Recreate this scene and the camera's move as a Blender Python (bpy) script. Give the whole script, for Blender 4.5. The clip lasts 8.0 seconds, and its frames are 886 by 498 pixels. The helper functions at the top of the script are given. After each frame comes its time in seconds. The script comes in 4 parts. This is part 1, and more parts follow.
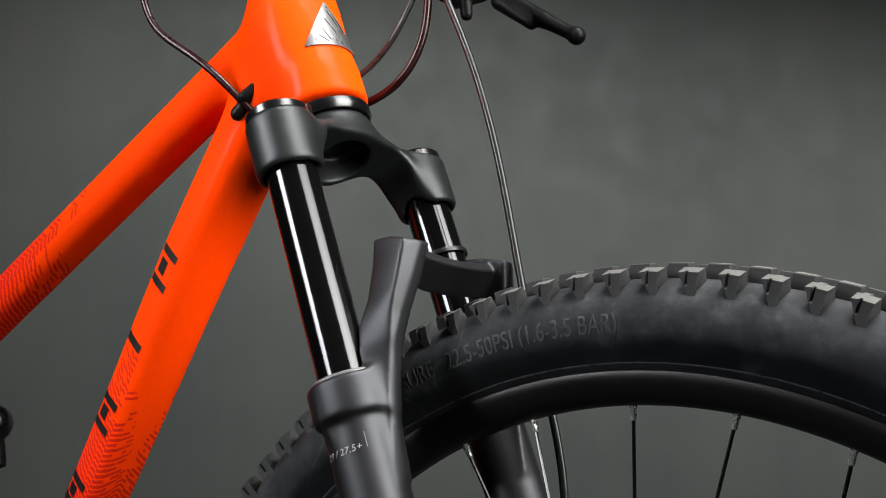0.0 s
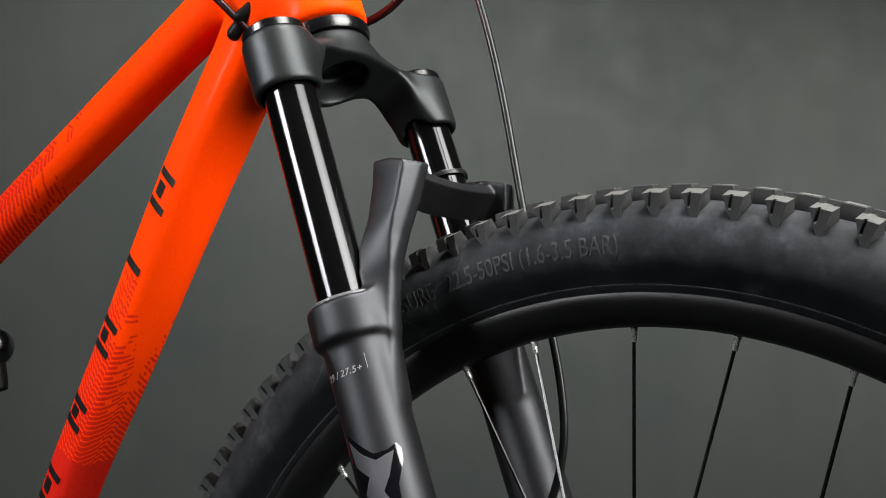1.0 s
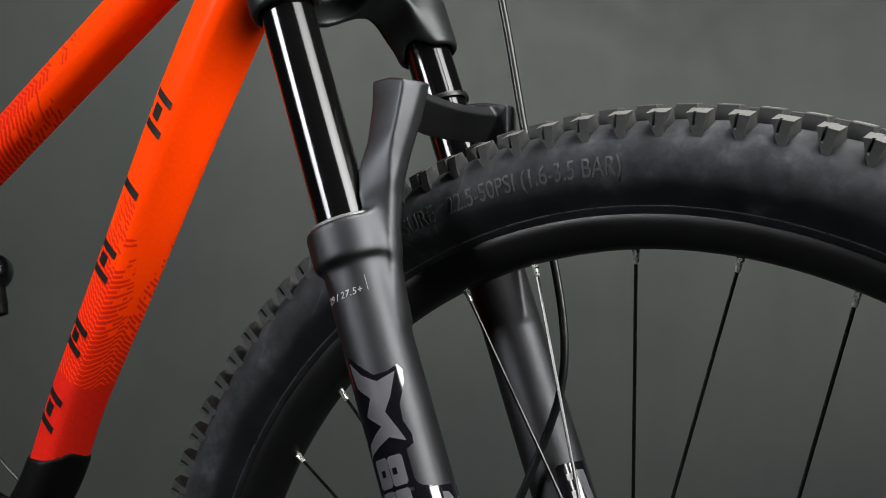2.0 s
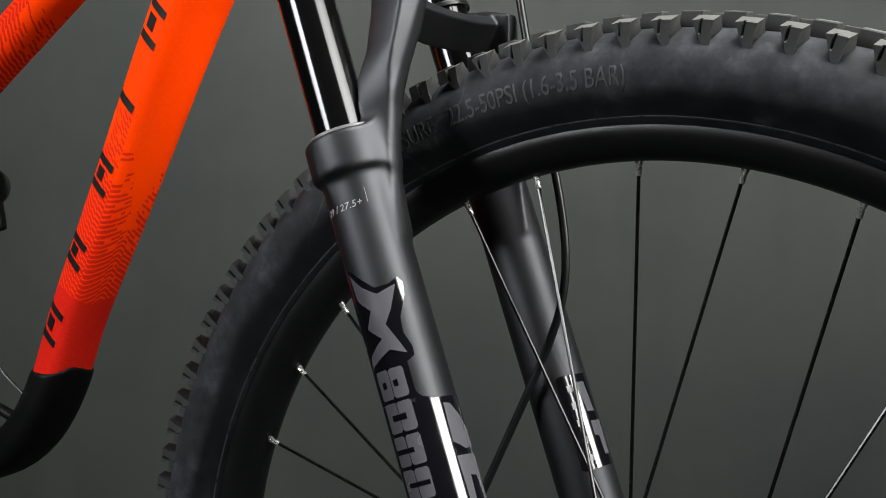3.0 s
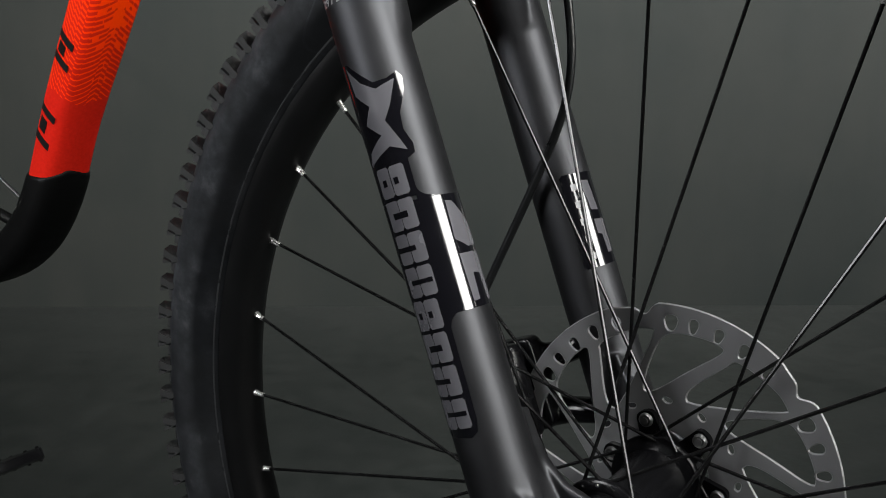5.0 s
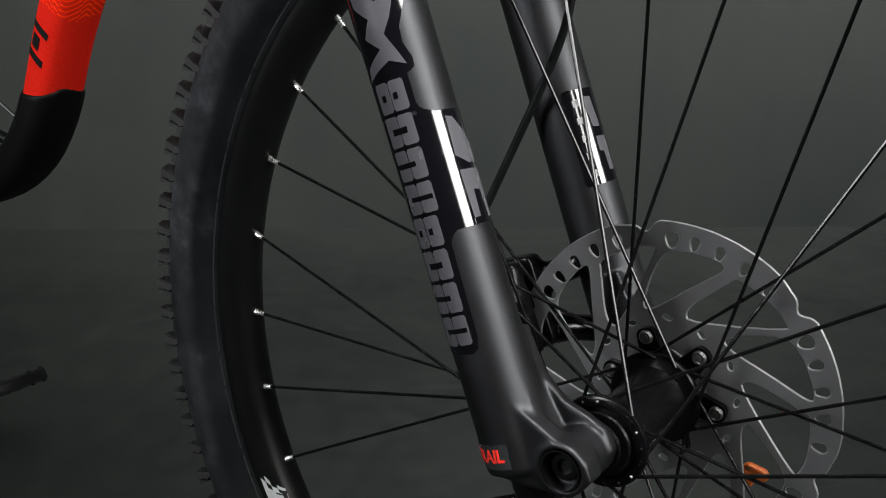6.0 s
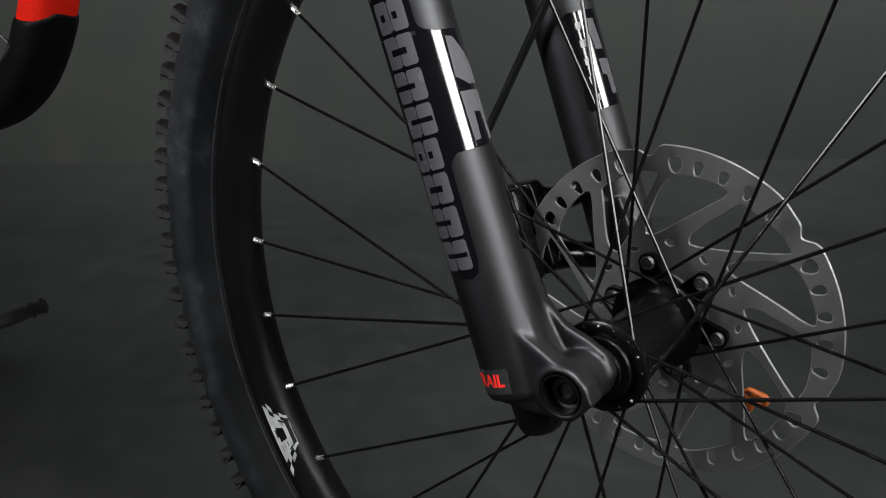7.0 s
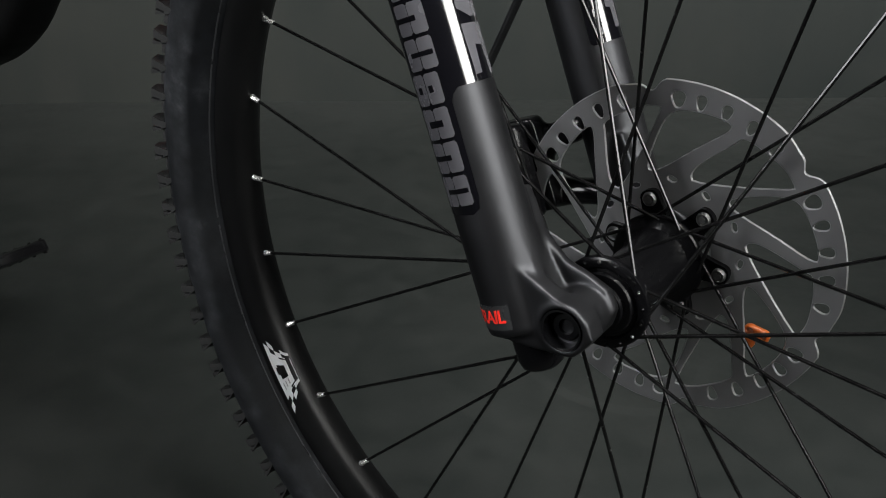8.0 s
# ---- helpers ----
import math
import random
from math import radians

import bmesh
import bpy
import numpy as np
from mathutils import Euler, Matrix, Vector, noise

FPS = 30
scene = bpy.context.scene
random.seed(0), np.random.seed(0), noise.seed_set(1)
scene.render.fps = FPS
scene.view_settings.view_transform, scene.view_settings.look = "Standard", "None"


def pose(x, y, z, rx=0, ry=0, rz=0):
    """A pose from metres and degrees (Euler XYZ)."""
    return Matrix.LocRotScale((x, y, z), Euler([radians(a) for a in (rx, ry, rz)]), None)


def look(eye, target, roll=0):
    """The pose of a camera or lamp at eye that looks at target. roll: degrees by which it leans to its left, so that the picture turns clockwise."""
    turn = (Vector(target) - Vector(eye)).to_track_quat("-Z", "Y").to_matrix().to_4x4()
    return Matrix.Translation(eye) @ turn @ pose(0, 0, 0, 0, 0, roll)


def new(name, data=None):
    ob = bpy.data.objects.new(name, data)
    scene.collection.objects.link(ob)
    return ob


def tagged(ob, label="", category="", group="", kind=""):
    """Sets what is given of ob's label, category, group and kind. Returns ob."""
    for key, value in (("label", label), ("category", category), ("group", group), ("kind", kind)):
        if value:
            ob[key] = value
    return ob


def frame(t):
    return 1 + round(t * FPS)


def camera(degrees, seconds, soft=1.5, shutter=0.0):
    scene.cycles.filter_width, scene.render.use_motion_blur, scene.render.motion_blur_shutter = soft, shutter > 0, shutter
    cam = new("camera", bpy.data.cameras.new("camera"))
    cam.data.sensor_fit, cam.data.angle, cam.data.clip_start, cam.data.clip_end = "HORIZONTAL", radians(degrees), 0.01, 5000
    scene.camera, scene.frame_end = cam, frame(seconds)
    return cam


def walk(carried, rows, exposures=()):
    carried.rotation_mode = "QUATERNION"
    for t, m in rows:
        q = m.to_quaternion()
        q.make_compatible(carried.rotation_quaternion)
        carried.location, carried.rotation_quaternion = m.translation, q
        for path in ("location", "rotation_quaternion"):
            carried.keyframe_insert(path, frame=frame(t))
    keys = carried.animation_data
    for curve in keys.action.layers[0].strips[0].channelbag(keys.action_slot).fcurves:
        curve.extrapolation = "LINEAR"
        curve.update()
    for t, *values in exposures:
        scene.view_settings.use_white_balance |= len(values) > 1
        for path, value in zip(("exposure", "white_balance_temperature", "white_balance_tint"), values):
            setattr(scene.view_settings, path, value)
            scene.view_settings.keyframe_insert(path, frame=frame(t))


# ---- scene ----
cam = camera(45.41, 8.0, 1.0)
# seconds, x, y, z of the eye, then yaw, pitch and roll in degrees: a tripod head tilting down
PATH = [
    (0, 0.2457, -0.5296, 0.6504, 35.25, 9.67, 0.21),
    (0.5, 0.2432, -0.5279, 0.6489, 35.15, 7.75, 0.23),
    (1, 0.2419, -0.5253, 0.6473, 35.19, 5.81, 0.24),
    (1.5, 0.2401, -0.5229, 0.6444, 35.19, 4.05, 0.3),
    (3, 0.2347, -0.5164, 0.6396, 35.14, -2.35, 0.23),
    (3.5, 0.2338, -0.5142, 0.6378, 35.18, -4.82, 0.23),
    (4, 0.2324, -0.5117, 0.6352, 35.22, -7.54, 0.16),
    (4.5, 0.2289, -0.5076, 0.6332, 35.21, -10.27, -0.01),
    (6, 0.224, -0.502, 0.6277, 35.18, -16.86, -0.22),
    (6.5, 0.223, -0.5007, 0.6238, 35.2, -18.73, -0.27),
    (7, 0.2223, -0.4986, 0.6198, 35.27, -20.29, -0.33),
    (7.5, 0.2224, -0.4979, 0.6165, 35.33, -21.72, -0.38),
    (8, 0.2204, -0.497, 0.6159, 35.26, -23.46, -0.43),
]
walk(cam, [(t, pose(x, y, z, 0, 0, yaw) @ pose(0, 0, 0, 90 + pitch) @ pose(0, 0, 0, 0, 0, roll)) for t, x, y, z, yaw, pitch, roll in PATH])

# ---- light: a dark studio with three soft boxes ----
world = bpy.data.worlds.new("studio_world")
world.use_nodes = True
world.node_tree.nodes["Background"].inputs["Color"].default_value = (0.55, 0.6, 0.65, 1)
world.node_tree.nodes["Background"].inputs["Strength"].default_value = 0.002
scene.world = world


def soft_box(name, eye, target, width, height, watts, colour, spread=180, roll=0):
    data = bpy.data.lights.new(name, "AREA")
    data.shape, data.size, data.size_y, data.energy, data.color = "RECTANGLE", width, height, watts, colour
    data.spread = radians(spread)
    ob = new(name, data)
    ob.matrix_world = look(eye, target, roll)
    return ob


soft_box("soft_box_over", (0.50, -0.08, 2.30), (0.19, 0.06, 0.85), 0.9, 0.7, 10.5, (1.0, 0.99, 0.97), 60)
soft_box("soft_box_side", (-0.85, -1.45, 1.55), (-0.20, 0.0, 1.0), 0.5, 1.5, 6.0, (0.97, 0.98, 1.0), 52)
soft_box("soft_box_front", (1.30, -0.06, 1.50), (-0.17, 0.0, 0.86), 1.15, 1.9, 26.5, (1.0, 1.0, 0.96), 76)
soft_box("soft_box_back", (0.1690, 0.9645, 1.6), (-0.4483, 1.7528, 0.68), 3.4, 0.3, 43, (1.0, 1.0, 0.97), 106, -11)

# ---- measures of the bicycle: the wheel stands at x = 0, y = 0; +x is ahead ----
HUB = 0.37
RAKE = radians(69.84)
LEG_X, LEG_Y = -0.03243, 0.0707
FORK = Matrix(((math.sin(RAKE), 0, -math.cos(RAKE), LEG_X), (0, 1, 0, 0), (math.cos(RAKE), 0, math.sin(RAKE), HUB), (0, 0, 0, 1)))
AXLE_U, AXLE_S = 0.0304, -0.0112
STEER_U = -0.014


# ---- materials ----
class Nodes:
    """A short hand for node materials."""

    def __init__(self, name):
        self.mat = bpy.data.materials.new(name)
        self.mat.use_nodes = True
        self.tree = self.mat.node_tree
        self.bsdf = self.tree.nodes["Principled BSDF"]

    def put(self, kind, **values):
        node = self.tree.nodes.new(kind)
        for key, value in values.items():
            node.inputs[key.replace("_", " ")].default_value = value
        return node

    def link(self, a, b):
        self.tree.links.new(a, b)

    def math(self, op, a, b=None, c=None, clamp=False):
        node = self.tree.nodes.new("ShaderNodeMath")
        node.operation, node.use_clamp = op, clamp
        for slot, value in enumerate((a, b, c)):
            if value is None:
                continue
            if isinstance(value, (int, float)):
                node.inputs[slot].default_value = value
            else:
                self.link(value, node.inputs[slot])
        return node.outputs[0]

    def coords(self):
        return self.tree.nodes.new("ShaderNodeTexCoord").outputs["Object"]

    def xyz(self, vector=None):
        node = self.tree.nodes.new("ShaderNodeSeparateXYZ")
        self.link(vector or self.coords(), node.inputs[0])
        return node.outputs

    def noise(self, scale, detail=4.0, rough=0.55, vector=None):
        node = self.put("ShaderNodeTexNoise", Scale=scale, Detail=detail, Roughness=rough)
        self.link(vector or self.coords(), node.inputs["Vector"])
        return node.outputs["Fac"]

    def ramp(self, value, stops):
        node = self.tree.nodes.new("ShaderNodeValToRGB")
        while len(node.color_ramp.elements) < len(stops):
            node.color_ramp.elements.new(0.5)
        for element, (place, colour) in zip(node.color_ramp.elements, stops):
            element.position = place
            element.color = (*colour, 1) if len(colour) == 3 else colour
        self.link(value, node.inputs[0])
        return node.outputs[0]

    def mix(self, fac, a, b):
        node = self.tree.nodes.new("ShaderNodeMix")
        node.data_type = "RGBA"
        for slot, value in ((0, fac), (6, a), (7, b)):
            if isinstance(value, (int, float)):
                node.inputs[slot].default_value = value
            elif isinstance(value, tuple):
                node.inputs[slot].default_value = (*value, 1)
            else:
                self.link(value, node.inputs[slot])
        return node.outputs[2]

    def span(self, value, lo, hi, to_lo=0.0, to_hi=1.0):
        node = self.tree.nodes.new("ShaderNodeMapRange")
        for slot, number in zip(("From Min", "From Max", "To Min", "To Max"), (lo, hi, to_lo, to_hi)):
            node.inputs[slot].default_value = number
        self.link(value, node.inputs["Value"])
        return node.outputs[0]

    def bump(self, height, strength, distance):
        node = self.put("ShaderNodeBump", Strength=strength, Distance=distance)
        self.link(height, node.inputs["Height"])
        self.link(node.outputs[0], self.bsdf.inputs["Normal"])


def surface(name, colour, rough, metal=0.0, coat=0.0, vary=0.15, scale=60.0, grain=0.0, grain_scale=900.0, rough_vary=0.08, spec=0.5):
    """A plain surface with variation in tone and gloss at two scales, and a fine grain."""
    n = Nodes(name)
    big, small = n.noise(scale * 0.15, 3), n.noise(scale, 5)
    both = n.math("ADD", n.math("MULTIPLY", big, 0.6), n.math("MULTIPLY", small, 0.4))
    dark = tuple(c * (1 - vary) for c in colour)
    light = tuple(min(1.0, c * (1 + vary)) for c in colour)
    n.link(n.ramp(both, ((0.3, dark), (0.7, light))), n.bsdf.inputs["Base Color"])
    n.link(n.span(small, 0.3, 0.7, max(0.02, rough - rough_vary), rough + rough_vary), n.bsdf.inputs["Roughness"])
    n.bsdf.inputs["Metallic"].default_value = metal
    n.bsdf.inputs["Coat Weight"].default_value = coat
    n.bsdf.inputs["Coat Roughness"].default_value = 0.06
    n.bsdf.inputs["Specular IOR Level"].default_value = spec
    if grain:
        n.bump(n.noise(grain_scale, 2), grain, 0.0004)
    return n.mat


def frame_paint():
    """Orange paint that breaks up into red chevron dashes down the tubes."""
    n = Nodes("frame_paint")
    x, y, z = n.xyz()
    zz = n.math("SUBTRACT", z, HUB)
    # down tube: distance down along it, and round it from the middle of the underside on to the side
    down = n.math("ADD", n.math("MULTIPLY", n.math("ADD", x, 0.28), -0.48), n.math("MULTIPLY", n.math("SUBTRACT", zz, 0.5), -0.877))
    across = n.math("ADD", n.math("MULTIPLY", n.math("ADD", x, 0.28), 0.877), n.math("MULTIPLY", n.math("SUBTRACT", zz, 0.5), -0.48))
    wide = n.math("ABSOLUTE", y)
    side = n.math("MAXIMUM", n.math("SUBTRACT", -0.009, across), 0.0)
    wave = n.noise(26.0, 2, 0.5)
    hash_of = lambda v, k, m: n.math("FRACT", n.math("MULTIPLY", n.math("SINE", n.math("MULTIPLY", v, k)), m))
    lane = n.math("FLOOR", n.math("MULTIPLY", n.math("ADD", n.math("ADD", wide, side), n.math("MULTIPLY", wave, 0.003)), 165.0))
    slant = n.math("SUBTRACT", n.math("MULTIPLY", side, 0.9), n.math("MULTIPLY", wide, 0.62))
    phase = n.math("MULTIPLY", n.math("ADD", n.math("ADD", down, slant), n.math("ADD", n.math("MULTIPLY", wave, 0.006), n.math("MULTIPLY", hash_of(lane, 12.9898, 437.58), 0.0040))), 225.0)
    cell = n.math("FLOOR", phase)
    rand = hash_of(n.math("ADD", n.math("MULTIPLY", lane, 7.13), n.math("MULTIPLY", cell, 3.71)), 1.0, 913.7)
    # the fade starts lower along the middle of the underside, and higher on the side
    late = n.math("MULTIPLY", n.span(wide, 0.0, 0.017, 1.0, 0.0), 0.058)
    on_side = n.math("GREATER_THAN", side, 0.001)
    early = n.math("MULTIPLY", on_side, 0.030)
    fade = n.span(n.math("ADD", n.math("SUBTRACT", down, late), early), 0.222, 0.352)
    share = n.math("MULTIPLY", n.math("GREATER_THAN", fade, 0.01), n.math("ADD", 0.50, n.math("MULTIPLY", fade, 0.9)))
    stripe = n.math("LESS_THAN", n.math("FRACT", phase), n.math("SUBTRACT", n.math("ADD", 0.44, n.math("MULTIPLY", fade, 0.38)), n.math("MULTIPLY", on_side, 0.10)))
    dash = n.math("MULTIPLY", stripe, n.math("LESS_THAN", rand, share))
    dt = n.math("MAXIMUM", dash, n.math("GREATER_THAN", n.math("ADD", down, n.math("MULTIPLY", wave, 0.02)), 0.360))
    # top tube, likewise, in lanes round it from the chain side
    tdown = n.math("ADD", n.math("MULTIPLY", n.math("ADD", x, 0.28), -0.87), n.math("MULTIPLY", n.math("SUBTRACT", zz, 0.56), -0.49))
    tacross = n.math("ADD", n.math("MULTIPLY", n.math("ADD", x, 0.28), -0.49), n.math("MULTIPLY", n.math("SUBTRACT", zz, 0.56), 0.87))
    arc = n.math("MULTIPLY", n.math("ARCTAN2", n.math("SUBTRACT", tacross, 0.003), n.math("MULTIPLY", y, -1.0)), 0.020)
    tfold = n.math("ABSOLUTE", n.math("SUBTRACT", arc, 0.004))
    tlane = n.math("FLOOR", n.math("MULTIPLY", n.math("SUBTRACT", arc, 0.004), 130.0))
    tphase = n.math("MULTIPLY", n.math("ADD", n.math("SUBTRACT", tdown, n.math("MULTIPLY", tfold, 0.75)), n.math("ADD", n.math("MULTIPLY", wave, 0.006), n.math("MULTIPLY", hash_of(tlane, 9.17, 331.7), 0.0030))), 180.0)
    trand = hash_of(n.math("ADD", n.math("MULTIPLY", tlane, 5.77), n.math("MULTIPLY", n.math("FLOOR", tphase), 2.39)), 1.0, 713.1)
    tfade = n.span(n.math("SUBTRACT", tdown, n.math("MULTIPLY", n.math("LESS_THAN", arc, -0.004), 0.055)), 0.205, 0.36)
    tdash = n.math("MULTIPLY", n.math("LESS_THAN", n.math("FRACT", tphase), n.math("ADD", 0.34, n.math("MULTIPLY", tfade, 0.55))), n.math("LESS_THAN", trand, n.math("MULTIPLY", n.math("GREATER_THAN", tfade, 0.01), n.math("ADD", 0.4, n.math("MULTIPLY", tfade, 1.2)))))
    tt = n.math("MAXIMUM", tdash, n.math("GREATER_THAN", tfade, 0.97))
    upper = n.math("GREATER_THAN", n.math("SUBTRACT", zz, n.math("MULTIPLY", x, 0.72)), 0.737)
    red = n.math("ADD", n.math("MULTIPLY", upper, tt), n.math("MULTIPLY", n.math("SUBTRACT", 1.0, upper), dt))
    speck = n.noise(420.0, 2)
    orange = n.ramp(speck, ((0.3, (0.96, 0.047, 0.0004)), (0.7, (1.0, 0.053, 0.0004))))
    deep = n.ramp(speck, ((0.3, (0.60, 0.014, 0.007)), (0.7, (0.68, 0.018, 0.009))))
    n.link(n.mix(red, orange, deep), n.bsdf.inputs["Base Color"])
    n.bsdf.inputs["Roughness"].default_value = 0.55
    n.bsdf.inputs["Specular IOR Level"].default_value = 0.03
    n.bsdf.inputs["Coat Weight"].default_value = 0.055
    n.bsdf.inputs["Coat Roughness"].default_value = 0.08
    n.bump(n.noise(300.0, 2), 0.04, 0.0004)
    return n.mat


def tyre_rubber():
    """Black rubber, dusty and scuffed in streaks, with the lit outer wall painted paler."""
    n = Nodes("tyre_rubber")
    dust = n.math("MULTIPLY", n.noise(16.0, 4, 0.6), n.noise(70.0, 6, 0.65))
    vein = n.math("LESS_THAN", n.math("ABSOLUTE", n.math("SUBTRACT", n.noise(8.0, 2, 0.5), 0.5)), 0.0035)
    dust = n.math("ADD", dust, n.math("MULTIPLY", vein, n.span(n.noise(5.0, 2), 0.52, 0.62, 0.0, 0.10)))
    # outside a ragged ring the casing is matt, dusty and painted lit; inside it, smooth and painted shade-black
    x, y, z = n.xyz()
    radius = n.math("SQRT", n.math("ADD", n.math("MULTIPLY", x, x), n.math("MULTIPLY", z, z)))
    ragged = n.math("ADD", n.math("MULTIPLY", n.math("SUBTRACT", n.noise(15.0, 3, 0.6), 0.5), 0.012), n.math("MULTIPLY", n.math("SUBTRACT", n.noise(70.0, 4, 0.6), 0.5), 0.006))
    outer = n.span(n.math("ADD", radius, ragged), 0.3250, 0.3320)
    smooth_shaded = n.ramp(dust, ((0.19, (0.0034, 0.0038, 0.0044)), (0.32, (0.0068, 0.0075, 0.0088)), (0.46, (0.024, 0.025, 0.028))))
    dusty = n.ramp(dust, ((0.17, (0.0052, 0.0060, 0.0072)), (0.25, (0.0110, 0.0122, 0.0142)), (0.32, (0.0185, 0.0202, 0.0230)), (0.46, (0.044, 0.046, 0.050))))
    n.link(n.mix(outer, smooth_shaded, dusty), n.bsdf.inputs["Base Color"])
    patch = n.span(n.noise(14.0, 5, 0.65), 0.34, 0.66, -0.10, 0.10)
    n.link(n.math("ADD", patch, n.math("ADD", 0.50, n.math("MULTIPLY", outer, 0.24))), n.bsdf.inputs["Roughness"])
    n.bsdf.inputs["Specular IOR Level"].default_value = 0.22
    fine = n.math("ADD", n.math("MULTIPLY", n.noise(700.0, 3), 0.5), n.noise(60.0, 4))
    n.bump(fine, 0.22, 0.0006)
    return n.mat


def backdrop_cloth(name, base, scale):
    n = Nodes(name)
    big, small = n.noise(scale, 5, 0.6), n.noise(scale * 14, 4)
    both = n.math("ADD", n.math("MULTIPLY", big, 0.75), n.math("MULTIPLY", small, 0.25))
    n.link(n.ramp(both, ((0.34, tuple(c * 0.90 for c in base)), (0.66, tuple(c * 1.10 for c in base)))), n.bsdf.inputs["Base Color"])
    n.bsdf.inputs["Specular IOR Level"].default_value = 0.15
    n.link(n.span(small, 0.3, 0.7, 0.55, 0.8), n.bsdf.inputs["Roughness"])
    n.bump(small, 0.15, 0.002)
    return n.mat


def hung_cloth():
    """Backdrop cloth painted in broad grey and greenish mottles, with faint upright brush marks."""
    n = Nodes("backdrop_grey")
    mottle, broad, weave = n.noise(2.6, 5, 0.6), n.noise(0.9, 4, 0.6), n.noise(14.0, 4)
    stretch = n.tree.nodes.new("ShaderNodeMapping")
    stretch.inputs["Scale"].default_value = (7.0, 7.0, 0.9)
    n.link(n.coords(), stretch.inputs["Vector"])
    brush = n.noise(1.0, 4, 0.6, stretch.outputs[0])
    both = n.math("ADD", n.math("MULTIPLY", broad, 0.45), n.math("ADD", n.math("MULTIPLY", mottle, 0.25), n.math("ADD", n.math("MULTIPLY", brush, 0.20), n.math("MULTIPLY", weave, 0.10))))
    n.link(n.ramp(both, ((0.36, (0.0195, 0.0238, 0.0232)), (0.64, (0.0348, 0.0364, 0.0338)))), n.bsdf.inputs["Base Color"])
    n.bsdf.inputs["Specular IOR Level"].default_value = 0.15
    n.link(n.span(weave, 0.3, 0.7, 0.6, 0.85), n.bsdf.inputs["Roughness"])
    n.bump(weave, 0.12, 0.002)
    return n.mat


def painted_floor():
    """A dark greenish floor, scuffed in broad patches, turning lighter grey towards the backdrop's foot to soften the
    seam.
    """
    n = Nodes("floor_dark")
    broad, mottle, small = n.noise(0.8, 4, 0.6), n.noise(2.4, 5, 0.6), n.noise(24.0, 4)
    both = n.math("ADD", n.math("MULTIPLY", broad, 0.5), n.math("ADD", n.math("MULTIPLY", mottle, 0.35), n.math("MULTIPLY", small, 0.15)))
    dark = n.ramp(both, ((0.38, (0.0080, 0.0100, 0.0094)), (0.62, (0.0180, 0.0198, 0.0186))))
    foot_blend = n.span(n.math("ADD", n.xyz()[1], n.math("MULTIPLY", n.math("SUBTRACT", mottle, 0.5), 0.5)), 1.18, 1.62)
    scuff = n.math("MULTIPLY", n.math("LESS_THAN", n.math("ABSOLUTE", n.math("SUBTRACT", n.noise(1.3, 2, 0.5), 0.5)), 0.006), n.span(n.noise(2.1, 2), 0.5, 0.6, 0.0, 0.35))
    n.link(n.mix(n.math("MAXIMUM", foot_blend, scuff), dark, (0.0225, 0.0248, 0.0236)), n.bsdf.inputs["Base Color"])
    n.bsdf.inputs["Specular IOR Level"].default_value = 0.15
    n.link(n.span(small, 0.3, 0.7, 0.55, 0.8), n.bsdf.inputs["Roughness"])
    n.bump(small, 0.15, 0.002)
    return n.mat


PAINT = frame_paint()
RUBBER = tyre_rubber()
WORN_RUBBER = surface("worn_raised_rubber", (0.010, 0.011, 0.012), 0.6, vary=0.5, scale=300, grain=0.2)
# tread tops: worn, and paler to carry the overhead light; sides kept near black
KNOB_TOP = surface("worn_lit_tread_rubber", (0.058, 0.058, 0.054), 0.85, vary=0.6, scale=420, grain=0.5, grain_scale=1800)
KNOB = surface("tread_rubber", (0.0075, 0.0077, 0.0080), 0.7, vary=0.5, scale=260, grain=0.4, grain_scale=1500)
FORK_MATTE = surface("fork_matte_grey", (0.0392, 0.0398, 0.0428), 0.48, metal=1.0, vary=0.06, grain=0.10, grain_scale=2500, rough_vary=0.03)
CROWN_MATTE = surface("crown_matte_grey", (0.028, 0.030, 0.031), 0.42, metal=0.8, vary=0.06, grain=0.10, grain_scale=2500, rough_vary=0.03)
STANCHION = surface("stanchion_black", (0.040, 0.040, 0.041), 0.10, metal=0.95, vary=0.08, rough_vary=0.02)
RIM_BLACK = surface("rim_black", (0.0035, 0.0036, 0.0038), 0.36, vary=0.12, grain=0.06, rough_vary=0.05, spec=0.17)
HUB_BLACK = surface("hub_black", (0.0022, 0.0022, 0.0026), 0.24, vary=0.15, rough_vary=0.05, spec=0.20)
BLACK_PLASTIC = surface("black_plastic", (0.0030, 0.0031, 0.0032), 0.48, vary=0.2, grain=0.12, spec=0.12)
BLACK_GLOSS = surface("black_gloss", (0.003, 0.003, 0.0035), 0.20, vary=0.1, coat=0.3, rough_vary=0.03)
STEEL = surface("brushed_steel", (0.42, 0.41, 0.40), 0.3, metal=1.0, vary=0.16, scale=140, grain=0.12, grain_scale=1400)
ROTOR_STEEL = surface("rotor_steel", (0.105, 0.105, 0.108), 0.42, metal=0.25, vary=0.05, scale=140, grain=0.1, grain_scale=1400)
EDGE_GLINT_STEEL = surface("machined_edge_glint", (0.27, 0.27, 0.275), 0.46, metal=0.75, vary=0.12, scale=300)
NIPPLE = surface("nipple_silver", (0.52, 0.52, 0.51), 0.28, metal=0.8, vary=0.3, scale=900)
BOLT_STEEL = surface("bolt_steel", (0.10, 0.10, 0.10), 0.48, metal=0.9, vary=0.2, scale=500)
